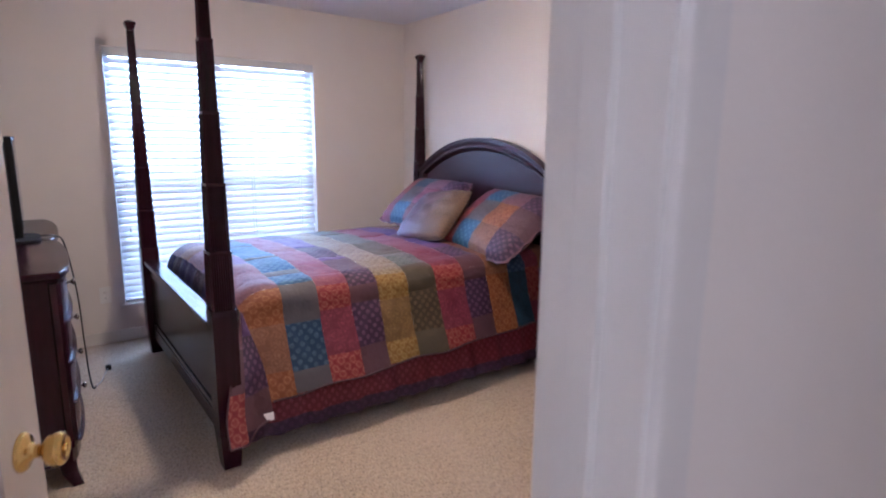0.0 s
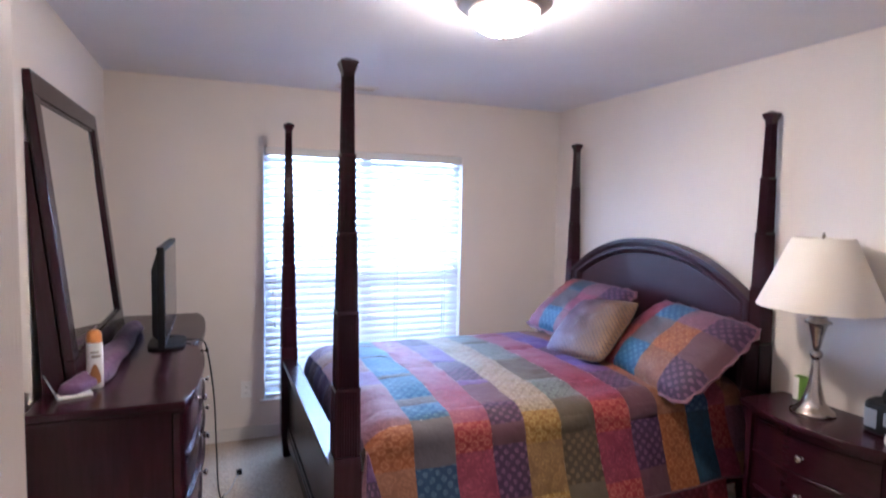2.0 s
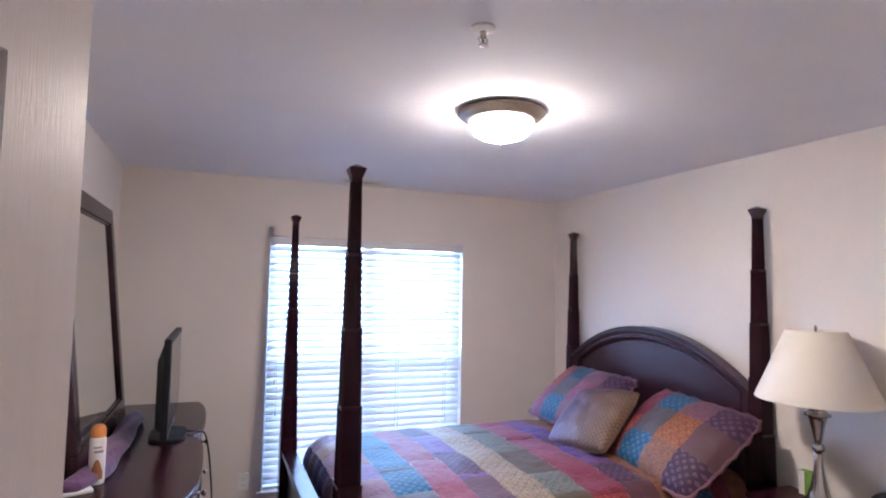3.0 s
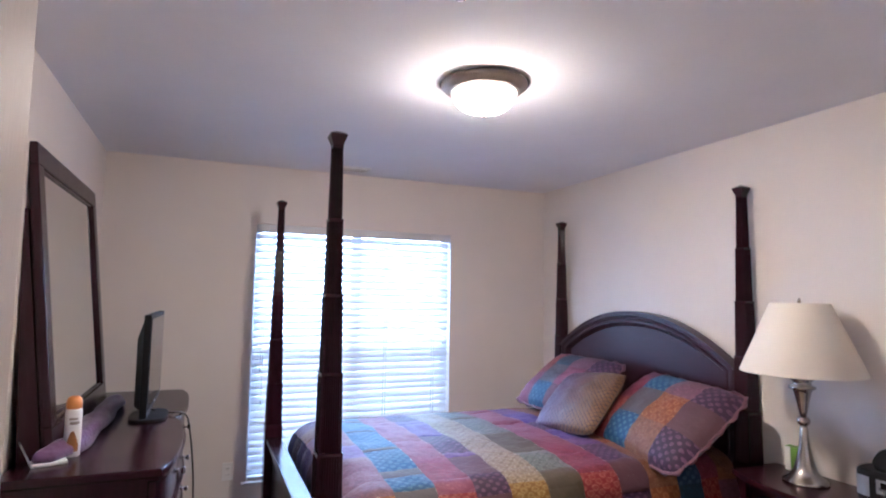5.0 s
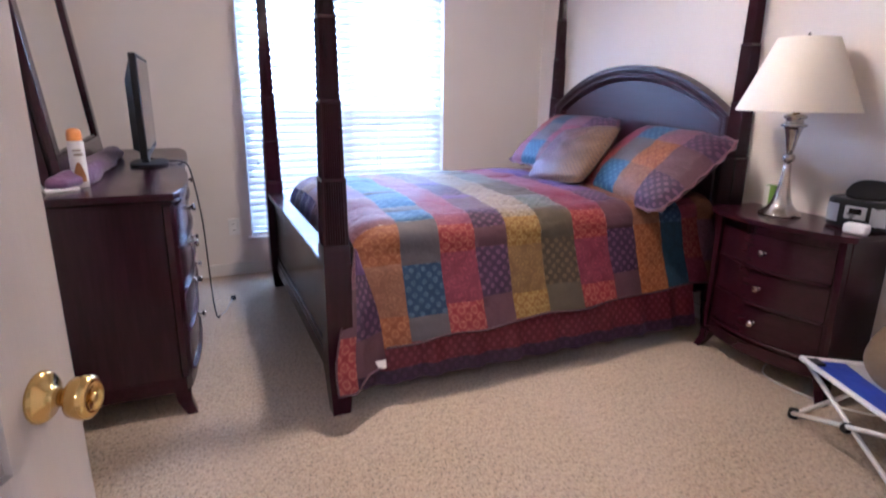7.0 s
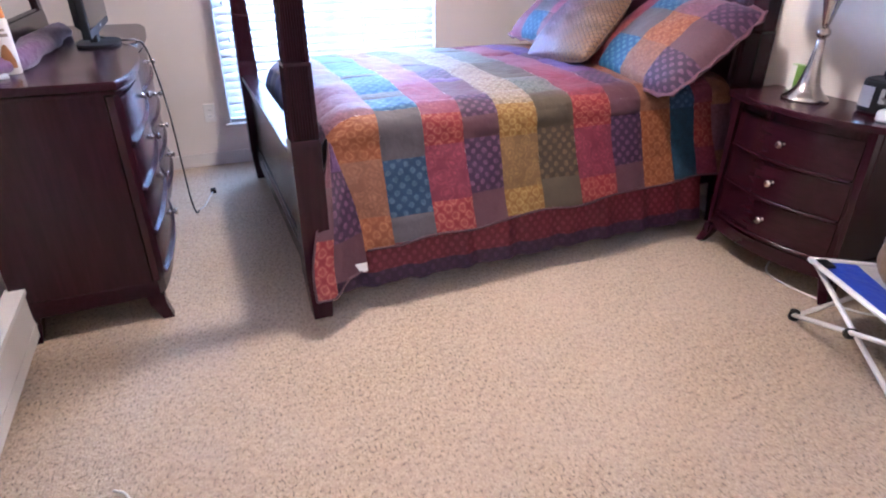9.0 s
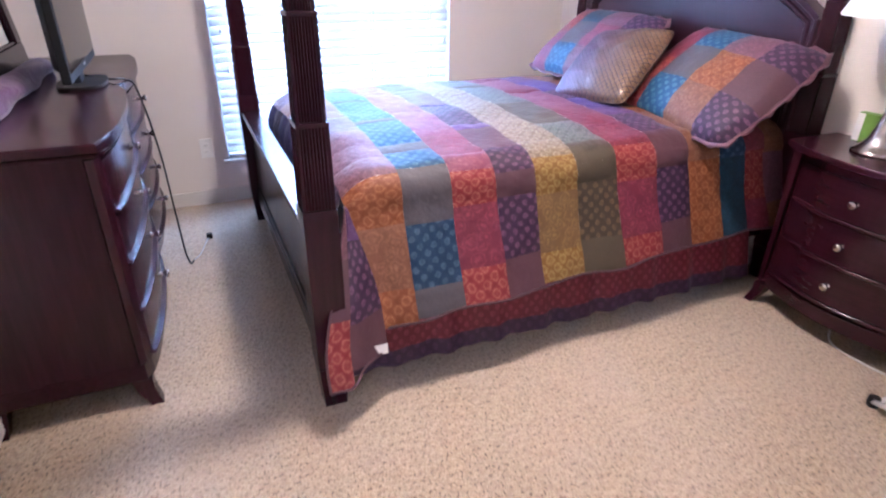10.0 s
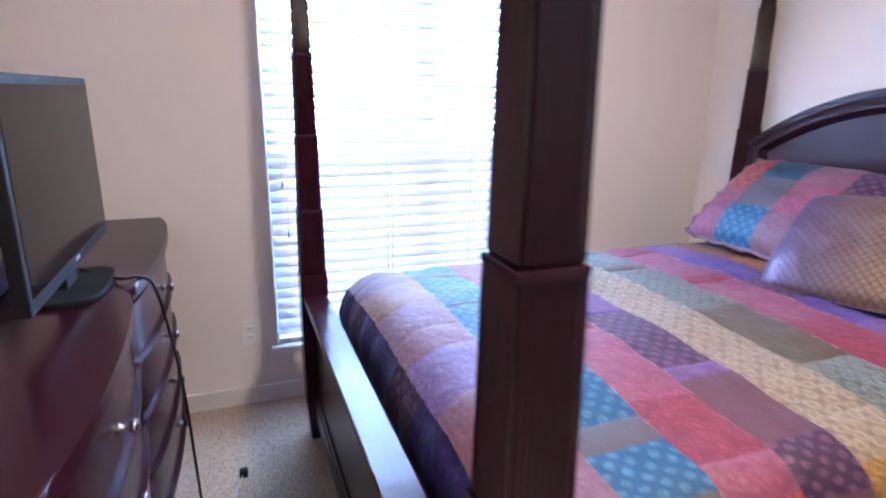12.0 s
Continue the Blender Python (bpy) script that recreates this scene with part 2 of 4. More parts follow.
def diamond_cloth():
    """Satin cushion cloth, gold to plum, quilted in diamonds."""
    m, nt, b = nodes_of("gold_plum_satin")
    c = nt.nodes.new("ShaderNodeTexCoord")
    sep = nt.nodes.new("ShaderNodeSeparateXYZ")
    nt.links.new(c.outputs["Object"], sep.inputs[0])

    def lines(a, sign):
        add = nt.nodes.new("ShaderNodeMath")
        add.operation = "MULTIPLY_ADD"
        nt.links.new(sep.outputs[0], add.inputs[0])
        add.inputs[1].default_value = sign
        nt.links.new(sep.outputs[1], add.inputs[2])
        mul = nt.nodes.new("ShaderNodeMath")
        mul.operation = "MULTIPLY"
        nt.links.new(add.outputs[0], mul.inputs[0])
        mul.inputs[1].default_value = 36.0
        ping = nt.nodes.new("ShaderNodeMath")
        ping.operation = "PINGPONG"
        nt.links.new(mul.outputs[0], ping.inputs[0])
        ping.inputs[1].default_value = 0.5
        return ping.outputs[0]

    low = nt.nodes.new("ShaderNodeMath")
    low.operation = "MINIMUM"
    nt.links.new(lines(0, 1.0), low.inputs[0])
    nt.links.new(lines(0, -1.0), low.inputs[1])
    k = ramp(nt, low.outputs[0], ((0.03, 0.0), (0.11, 1.0)))
    g = nt.nodes.new("ShaderNodeMath")
    g.operation = "MULTIPLY_ADD"
    nt.links.new(sep.outputs[0], g.inputs[0])
    g.inputs[1].default_value, g.inputs[2].default_value = 2.2, 0.5
    base = mixed(nt, ramp(nt, g.outputs[0], ((0.15, 0.0), (0.75, 1.0))), (0.085, 0.045, 0.095), (0.17, 0.100, 0.052))
    nt.links.new(mixed(nt, k, (0.03, 0.014, 0.03), base), b.inputs["Base Color"])
    b.inputs["Roughness"].default_value, b.inputs["Metallic"].default_value = 0.42, 0.25
    bumped(nt, b, k, 0.6, 0.004)
    return m


SATIN = diamond_cloth()


# ---- builders ----
def part(name, bm, material, parent=None, label="", smooth=False, category="", kind="", group=""):
    me = bpy.data.meshes.new(name)
    bmesh.ops.recalc_face_normals(bm, faces=bm.faces)
    bm.to_mesh(me)
    bm.free()
    for m in material if isinstance(material, (list, tuple)) else [material]:
        me.materials.append(m)
    if smooth:
        me.polygons.foreach_set("use_smooth", [True] * len(me.polygons))
    ob = new(name, me)
    ob.parent = parent
    return tagged(ob, label, category, group, kind)


def thing(name, label, category, at=(0, 0, 0), rz=0.0, group="", kind=""):
    e = new(name)
    e.empty_display_size = 0.05
    e.matrix_world = pose(*at, 0, 0, rz)
    return tagged(e, label, category, group, kind)


def block(x0, x1, y0, y1, z0, z1, bevel=0.0, seg=2, bm=None):
    bm = bm or bmesh.new()
    vs = bmesh.ops.create_cube(bm, size=1.0)["verts"]
    for v in vs:
        v.co = Vector(((x0 + x1) / 2 + v.co.x * (x1 - x0), (y0 + y1) / 2 + v.co.y * (y1 - y0), (z0 + z1) / 2 + v.co.z * (z1 - z0)))
    if bevel:
        es = {e for v in vs for e in v.link_edges}
        bmesh.ops.bevel(bm, geom=list(es), offset=bevel, segments=seg, affect="EDGES", profile=0.6)
    return bm


def lathe(profile, steps=32, centre=(0, 0, 0), axis="z", bm=None):
    """A turned body from rows of (radius, height)."""
    bm = bm or bmesh.new()
    rings = []
    for r, h in profile:
        ring = []
        for k in range(steps):
            a = 2 * math.pi * k / steps
            p = (r * math.cos(a), r * math.sin(a), h)
            p = {"z": p, "x": (p[2], p[0], p[1]), "y": (p[0], p[2], p[1])}[axis]
            ring.append(bm.verts.new(Vector(p) + Vector(centre)))
        rings.append(ring)
    for a, b in zip(rings, rings[1:]):
        for k in range(steps):
            bm.faces.new((a[k], a[(k + 1) % steps], b[(k + 1) % steps], b[k]))
    bm.faces.new(rings[0][::-1])
    bm.faces.new(rings[-1])
    return bm


def curve_points(pts, n=8):
    """A smooth run of points through the given ones."""
    p = [Vector(q) for q in pts]
    out = []
    for i in range(len(p) - 1):
        a, b, c, d = p[max(i - 1, 0)], p[i], p[i + 1], p[min(i + 2, len(p) - 1)]
        for k in range(n):
            t = k / n
            out.append(0.5 * (2 * b + (c - a) * t + (2 * a - 5 * b + 4 * c - d) * t * t + (3 * b - a - 3 * c + d) * t**3))
    return out + [p[-1]]


def tube(pts, r, steps=8, bm=None):
    bm = bm or bmesh.new()
    rings = []
    for i, p in enumerate(pts):
        way = (Vector(pts[min(i + 1, len(pts) - 1)]) - Vector(pts[max(i - 1, 0)])).normalized()
        side = way.cross(Vector((0.13, 0.31, 0.94))).normalized()
        up = side.cross(way)
        rings.append([bm.verts.new(Vector(p) + r * (math.cos(2 * math.pi * k / steps) * side + math.sin(2 * math.pi * k / steps) * up)) for k in range(steps)])
    for a, b in zip(rings, rings[1:]):
        for k in range(steps):
            bm.faces.new((a[k], a[(k + 1) % steps], b[(k + 1) % steps], b[k]))
    bm.faces.new(rings[0][::-1])
    bm.faces.new(rings[-1])
    return bm


def loft(rings, bm=None, caps=True):
    bm = bm or bmesh.new()
    rows = [[bm.verts.new(p) for p in ring] for ring in rings]
    n = len(rows[0])
    for a, b in zip(rows, rows[1:]):
        for k in range(n):
            bm.faces.new((a[k], a[(k + 1) % n], b[(k + 1) % n], b[k]))
    if caps:
        bm.faces.new(rows[0][::-1])
        bm.faces.new(rows[-1])
    return bm


def sheet(fn, nu, nv, bm=None, cloth=None):
    """A grid of faces over fn(a, b), a and b from 0 to 1; cloth(a, b): the place on the cloth, in metres, for its print."""
    bm = bm or bmesh.new()
    vs = [[bm.verts.new(fn(i / nu, j / nv)) for j in range(nv + 1)] for i in range(nu + 1)]
    for i in range(nu):
        for j in range(nv):
            f = bm.faces.new((vs[i][j], vs[i + 1][j], vs[i + 1][j + 1], vs[i][j + 1]))
            if cloth:
                lay = bm.loops.layers.uv.verify()
                for loop, (p, q) in zip(f.loops, ((i, j), (i + 1, j), (i + 1, j + 1), (i, j + 1))):
                    loop[lay].uv = cloth(p / nu, q / nv)
    return bm


def slab(outline, z0, z1, bevel=0.0, seg=2):
    """A flat plate with the given outline in x and y."""
    bm = bmesh.new()
    low = bm.faces.new([bm.verts.new((x, y, z0)) for x, y in outline])
    res = bmesh.ops.extrude_face_region(bm, geom=[low])
    up = [v for v in res["geom"] if isinstance(v, bmesh.types.BMVert)]
    for v in up:
        v.co.z = z1
    if bevel:
        es = [e for e in bm.edges if abs(e.verts[0].co.z - e.verts[1].co.z) < 1e-6]
        bmesh.ops.bevel(bm, geom=es, offset=bevel, segments=seg, affect="EDGES", profile=0.6)
    return bm


def smoothstep(a, b, x):
    t = min(1.0, max(0.0, (x - a) / (b - a)))
    return t * t * (3 - 2 * t)


# ---- structure ----
LX, RX, NY, WYY, CZ = 0.596, 3.838, 1.434, 5.480, 2.404
DX0, DX1, DZ = 0.665, 1.484, 2.04
WX0, WX1, WZ0, WZ1 = 1.525, 2.985, 0.265, 2.00

part("floor", block(-1.2, 4.1, -1.4, 5.64, -0.12, 0.0), CARPET, label="beige speckled cut-pile carpet wall to wall", category="carpet", kind="structure")
part("ceiling", block(-1.2, 4.1, -1.4, 5.64, CZ, CZ + 0.12), CEIL, label="plain matt off-white painted ceiling", category="ceiling", kind="structure")
part("wall_west", block(LX - 0.12, LX, NY, WYY, 0, CZ), WALL, label="cream painted wall behind the dresser", category="wall", kind="structure")
part("wall_east", block(RX, RX + 0.12, NY - 0.12, WYY + 0.14, 0, CZ), WALL, label="cream painted wall behind the bed", category="wall", kind="structure")


def wall_with_hole(name, x0, x1, y0, y1, hx0, hx1, hz0, hz1, label):
    bm = block(x0, hx0, y0, y1, 0, CZ)
    block(hx1, x1, y0, y1, 0, CZ, bm=bm)
    if hz0 > 0:
        block(hx0, hx1, y0, y1, 0, hz0, bm=bm)
    block(hx0, hx1, y0, y1, hz1, CZ, bm=bm)
    return part(name, bm, WALL, label=label, category="wall", kind="structure")


wall_with_hole("wall_north", LX - 0.12, RX, WYY, WYY + 0.14, WX0, WX1, WZ0, WZ1, "cream painted wall with one wide window")
wall_with_hole("wall_south", LX - 0.12, RX, NY - 0.12, NY, DX0, DX1, 0, DZ, "cream painted wall with the bedroom doorway")
bm = block(-1.2, -1.08, -1.4, NY - 0.12, 0, CZ)
block(-1.08, 4.1, -1.4, -1.28, 0, CZ, bm=bm)
block(3.0, 3.12, -1.28, NY - 0.12, 0, CZ, bm=bm)
block(-1.08, LX - 0.12, NY - 0.12, NY, 0, CZ, bm=bm)
part("wall_hall", bm, WALL, label="cream painted walls of the hallway", category="wall", kind="structure")

for nm, dims in (("baseboard_west", (LX, LX + 0.014, NY + 0.02, WYY, 0, 0.085)), ("baseboard_north", (LX + 0.014, RX, WYY - 0.014, WYY, 0, 0.085)),
                 ("baseboard_east", (RX - 0.014, RX, NY, WYY - 0.014, 0, 0.085)), ("baseboard_south", (DX1 + 0.06, RX - 0.014, NY, NY + 0.014, 0, 0.085))):
    part(nm, block(*dims, 0.004), TRIM, label="low white painted wooden baseboard", category="baseboard", kind="structure")

# the doorway's lining and casing
frame_thing = thing("door_frame", "white painted door frame with flat casing", "door frame", kind="structure")
part("jamb", block(DX1 - 0.02, DX1 + 0.0, NY - 0.125, NY + 0.005, 0, DZ - 0.02, 0.002), TRIM, frame_thing)
part("jamb", block(DX0, DX0 + 0.02, NY - 0.125, NY + 0.005, 0, DZ - 0.02, 0.002), TRIM, frame_thing)
part("head_jamb", block(DX0, DX1, NY - 0.125, NY + 0.005, DZ - 0.02, DZ, 0.002), TRIM, frame_thing)
part("stop", block(DX1 - 0.032, DX1 - 0.02, NY - 0.075, NY - 0.04, 0, DZ - 0.02, 0.002), TRIM, frame_thing)
for y0, y1 in ((NY + 0.001, NY + 0.017), (NY - 0.137, NY - 0.121)):
    part("casing", block(DX1 - 0.014, DX1 + 0.044, y0, y1, 0, DZ + 0.04, 0.005), TRIM, frame_thing)
    part("casing", block(DX0 - 0.02 if y0 > NY else DX0 - 0.044, DX0 + 0.014, y0, y1, 0, DZ + 0.04, 0.005), TRIM, frame_thing)
    part("head_casing", block(DX0 + 0.014, DX1 - 0.014, y0, y1, DZ - 0.014, DZ + 0.04, 0.005), TRIM, frame_thing)


# the open panelled door
def build_door():
    w, h, th = 0.80, 2.015, 0.035
    d = thing("door", "white six-panel bedroom door standing open", "door", (0.706, 1.453, 0.012), 67.3, kind="structure")
    # local x along the width from the hinge, -y faces the room
    cols = ((0.0, 0.11), (0.345, 0.435), (0.67, w))
    bm = bmesh.new()
    for a, b in cols:
        block(a, b, 0, th, 0, h, bm=bm)
    rails = ((0, 0.21), (0.705, 0.825), (1.50, 1.60), (h - 0.12, h))
    for z0, z1 in rails:
        for a, b in ((0.11, 0.345), (0.435, 0.67)):
            block(a, b, 0, th, z0, z1, bm=bm)
    part("stiles", bm, DOORW, d)
    for (_, z0), (z1, _) in zip(rails, rails[1:]):
        for a, b in ((0.11, 0.345), (0.435, 0.67)):
            bm = block(a, b, 0.011, th - 0.011, z0, z1)
            g = 0.028
            for y0, y1 in ((0.002, 0.012), (th - 0.012, th - 0.002)):
                near, far = (y0, y1) if y0 < 0.01 else (y1, y0)
                o = [(a + g, far, z0 + g), (b - g, far, z0 + g), (b - g, far, z1 - g), (a + g, far, z1 - g)]
                i = [(a + 2 * g, near, z0 + 2 * g), (b - 2 * g, near, z0 + 2 * g), (b - 2 * g, near, z1 - 2 * g), (a + 2 * g, near, z1 - 2 * g)]
                loft([o, i], bm)
            part("panel", bm, DOORW, d)
    for side, s in ((0.0, -1), (th, 1)):
        prof = [(0.033, 0.0), (0.033, 0.003), (0.029, 0.008), (0.015, 0.012), (0.0115, 0.02), (0.0115, 0.03), (0.016, 0.033), (0.025, 0.040), (0.0275, 0.052), (0.0265, 0.060), (0.022, 0.064), (0.016, 0.0645), (0.015, 0.062), (0.001, 0.062)]
        k = part("door_knob", lathe([(r, s * v) for r, v in prof], 32, (w - 0.065, side, 0.888), "y"), BRASS, d, "polished brass knob with round rosette", smooth=True)
        part("key_button", lathe([(0.006, s * 0.061), (0.006, s * 0.066), (0.003, s * 0.067)], 16, (w - 0.065, side, 0.888), "y"), BRASS, k, smooth=True)
    for z in (0.2, 1.0, 1.8):
        part("hinge", lathe([(0.006, z), (0.006, z + 0.09)], 12, (-0.004, -0.004, 0)), BRASS, d, "small brass hinge", smooth=True)
    return d


build_door()


# the window and its blind
def build_window():
    w = thing("window_1", "white vinyl double-hung window behind closed-down blinds", "window", kind="structure")
    y0, y1 = WYY + 0.075, WYY + 0.125
    part("window_frame", block(WX0, WX0 + 0.045, y0, y1, WZ0, WZ1, 0.003), VINYL, w)
    part("window_frame", block(WX1 - 0.045, WX1, y0, y1, WZ0, WZ1, 0.003), VINYL, w)
    part("window_frame", block(WX0 + 0.045, WX1 - 0.045, y0, y1, WZ1 - 0.045, WZ1, 0.003), VINYL, w)
    part("window_frame", block(WX0 + 0.045, WX1 - 0.045, y0, y1, WZ0, WZ0 + 0.05, 0.003), VINYL, w)
    part("meeting_rail", block(WX0 + 0.045, WX1 - 0.045, y0 + 0.005, y1 - 0.005, 1.10, 1.15, 0.003), VINYL, w)
    mid = (WX0 + WX1) / 2
    part("mullion", block(mid - 0.035, mid + 0.035, y0, y1, WZ0 + 0.05, WZ1 - 0.045, 0.003), VINYL, w)
    for xa, xb in ((WX0 + 0.045, mid - 0.035), (mid + 0.035, WX1 - 0.045)):
        for za, zb in ((WZ0 + 0.05, 1.10), (1.15, WZ1 - 0.045)):
            p = part("pane", block(xa, xb, y0 + 0.022, y0 + 0.027, za, zb), glass, w)
            p.visible_shadow = False
    for xa, xb in ((WX0 + 0.045, mid - 0.035), (mid + 0.035, WX1 - 0.045)):
        part("insect_screen", block(xa, xb, y1 + 0.004, y1 + 0.006, WZ0 + 0.05, 1.10), MESH_SCREEN, w, "grey insect screen over the lower sash")
    part("window_sill", block(WX0 - 0.03, WX1 + 0.03, WYY - 0.03, WYY + 0.074, WZ0 - 0.02, WZ0 + 0.002, 0.004), TRIM, w, "narrow white painted sill")


build_window()


def build_blind():
    b = thing("window_blind", "white wide-slat horizontal blinds lowered over the bright window", "blind", (0, WYY + 0.036, 0))
    part("valance", block(WX0 + 0.004, WX1 - 0.004, -0.038, -0.028, WZ1 - 0.062, WZ1 - 0.003, 0.003), SLAT, b)
    part("head_rail", block(WX0 + 0.01, WX1 - 0.01, -0.026, 0.028, WZ1 - 0.045, WZ1 - 0.004, 0.003), SLAT, b)
    pitch, a = 0.0488, radians(48)
    z, first = WZ1 - 0.085, None
    while z > WZ0 + 0.045:
        if first is None:
            bm = bmesh.new()
            ring = []
            for x in (WX0 + 0.008, WX1 - 0.008):
                up = [(t * 0.0275, 0.0022 * (1 - t * t) + 0.0012) for t in (-1, -0.5, 0, 0.5, 1)]
                dn = [(t * 0.0275, 0.0022 * (1 - t * t) - 0.0012) for t in (1, 0.5, 0, -0.5, -1)]
                ring.append([(x, y * math.cos(a) - q * math.sin(a), y * math.sin(a) + q * math.cos(a)) for y, q in up + dn])
            loft(ring, bm)
            first = part("slat", bm, SLAT, b, smooth=False)
            first.location.z = z
        else:
            s = new("slat", first.data)
            s.parent = b
            s.location = (0, 0, z)
            s.rotation_euler = (radians(random.uniform(-0.7, 0.7)), radians(random.uniform(-0.05, 0.05)), 0)
        z -= pitch
    part("bottom_rail", block(WX0 + 0.008, WX1 - 0.008, -0.026, 0.026, WZ0 + 0.008, WZ0 + 0.026, 0.004), SLAT, b)
    for x in (1.66, 2.06, 2.47, 2.85):
        for y in (-0.025, 0.025):
            for dx in (-0.010, 0.010):
                part("ladder_cord", tube([(x + dx, y, WZ0 + 0.02), (x + dx, y, WZ1 - 0.04)], 0.0021, 6), CORDW, b)
    for x, z0 in ((1.585, 1.02), (1.60, 0.80), (2.93, 1.18), (2.945, 0.92)):
        c = part("pull_cord", tube([(x, -0.040, WZ1 - 0.05), (x, -0.041, z0)], 0.0012, 6), CORDW, b)
        part("tassel", lathe([(0.002, z0), (0.005, z0 - 0.006), (0.0065, z0 - 0.03), (0.003, z0 - 0.034)], 10, (x, -0.041, 0)), VINYL, c, smooth=True)


build_blind()
bm = sheet(lambda a, b: Vector((-6 + 17 * a, 10.0, 1.15 + 4.4 * b)), 1, 1)
part("backdrop", bm, SKYCARD, label="bright overcast sky beyond the window", category="sky", kind="structure")
# The ground gives off light itself, standing in for daylight falling on it.
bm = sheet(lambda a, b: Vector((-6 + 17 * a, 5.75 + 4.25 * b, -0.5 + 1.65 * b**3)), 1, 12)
part("ground", bm, LAWNCARD, label="pale ground beyond the window, glowing in place of daylight on it", category="ground", kind="structure")


# small fittings on walls and ceiling
def build_outlet(x, z):
    o = thing("outlet", "white wall outlet plate beside the window", "outlet", (x, WYY - 0.001, z))
    part("plate", block(-0.035, 0.035, -0.006, 0, -0.057, 0.057, 0.002), WHITEP, o)
    for dz in (-0.02, 0.02):
        s = part("socket", block(-0.016, 0.016, -0.009, -0.006, dz - 0.013, dz + 0.013, 0.002), WHITEP, o)
        for dx in (-0.006, 0.006):
            part("slot", block(dx - 0.001, dx + 0.001, -0.0096, -0.009, dz - 0.005, dz + 0.005), BLACKP, s)


build_outlet(1.408, 0.345)

v = thing("ceiling_vent", "small white slotted ceiling air register", "vent", (2.11, 5.26, CZ))
part("frame", block(-0.14, 0.14, -0.055, 0.055, -0.006, -0.001, 0.002), TRIM, v)
for k in range(6):
    part("louvre", block(-0.115, 0.115, -0.038 + k * 0.0145, -0.031 + k * 0.0145, -0.014, -0.006), PEWTER if k % 2 else TRIM, v)

s = thing("sprinkler", "small chrome ceiling fire sprinkler with white plate", "sprinkler", (1.852, 2.785, CZ))
part("escutcheon", lathe([(0.036, -0.001), (0.034, -0.006), (0.018, -0.012), (0.001, -0.012)], 28), WHITEP, s, smooth=True)
part("stem", lathe([(0.009, -0.012), (0.009, -0.028), (0.005, -0.03), (0.004, -0.045), (0.001, -0.045)], 14), NICKEL, s, smooth=True)
for sx in (-1, 1):
    part("arm", tube(curve_points([(sx * 0.007, 0, -0.026), (sx * 0.014, 0, -0.036), (sx * 0.004, 0, -0.05)], 5), 0.002, 6), NICKEL, s, smooth=True)
part("deflector", lathe([(0.004, -0.050), (0.015, -0.051), (0.015, -0.053), (0.001, -0.054)], 14), NICKEL, s)

def build_ceiling_light(at, label, lit):
    c = thing("ceiling_light", label, "ceiling light", at, group="ceiling lights")
    part("rim", lathe([(0.165, -0.001), (0.180, -0.006), (0.182, -0.016), (0.172, -0.026), (0.160, -0.030), (0.152, -0.040), (0.140, -0.046), (0.132, -0.046), (0.130, -0.030)], 56), PEWTER, c, "brushed dark nickel rim", smooth=True)
    part("dome", lathe([(0.134, -0.044), (0.133, -0.055), (0.126, -0.075), (0.112, -0.094), (0.090, -0.109), (0.060, -0.119), (0.030, -0.124), (0.002, -0.125)], 48), lit, c, "glowing frosted glass dome", smooth=True)
    part("finial", lathe([(0.012, -0.124), (0.012, -0.130), (0.006, -0.134), (0.008, -0.142), (0.002, -0.148)], 18), PEWTER, c, smooth=True)


build_ceiling_light((2.258, 3.45, CZ), "lit flush ceiling light, frosted dome in nickel rim", DOME)
# Unseen fixture, added for the light that reaches the doorway from the hall.
build_ceiling_light((0.25, 0.25, CZ), "added ceiling light in the hallway, lit and out of view", HALL_FILL_DOME)

h = thing("baseboard_heater", "low white baseboard heater along the wall", "heater", (0, 0, 0))
part("body", block(LX + 0.016, 0.668, 2.55, 3.655, 0.03, 0.205, 0.003), TRIM, h)
part("cover", block(LX + 0.016, 0.676, 2.55, 3.66, 0.207, 0.226, 0.003), WHITEP, h)
part("end_cap", block(LX + 0.016, 0.672, 3.656, 3.664, 0.0, 0.206, 0.002), TRIM, h)
part("fin_slot", block(0.6685, 0.671, 2.56, 3.65, 0.075, 0.085), TRIM, h)


# ---- bed ----
PX0, PX1, PY0, PY1 = 1.648, 3.778, 3.435, 5.130
PYH = 3.495  # the near headboard post
bed = thing("four_poster_bed", "dark cherry four-poster bed with arched headboard", "bed")


def fluted(half, z, reeds=8, depth=0.0032):
    """A square ring with rows of rounded reeds on its sides."""
    pts = []
    corners = [(-1, -1), (1, -1), (1, 1), (-1, 1)]
    for i in range(4):
        (ax, ay), (bx, by) = corners[i], corners[(i + 1) % 4]
        nx, ny = -(by - ay) / 2, (bx - ax) / 2
        pts.append((ax * half, ay * half, z))
        m = 0.10
        for k in range(reeds * 4 + 1):
            t = m + (1 - 2 * m) * k / (reeds * 4)
            dip = depth * (1.0, 0.25, 0.0, 0.25)[k % 4]
            pts.append(((ax + (bx - ax) * t) * half + nx * dip, (ay + (by - ay) * t) * half + ny * dip, z))
    return pts


def square(half, z):
    return [(-half, -half, z), (half, -half, z), (half, half, z), (-half, half, z)]


POST = ((0.713, 0.962, 0.0465, 0.0435), (0.962, 1.237, 0.0405, 0.0370), (1.237, 1.515, 0.0345, 0.0312), (1.515, 1.788, 0.0285, 0.0250), (1.788, 2.062, 0.0222, 0.0185))


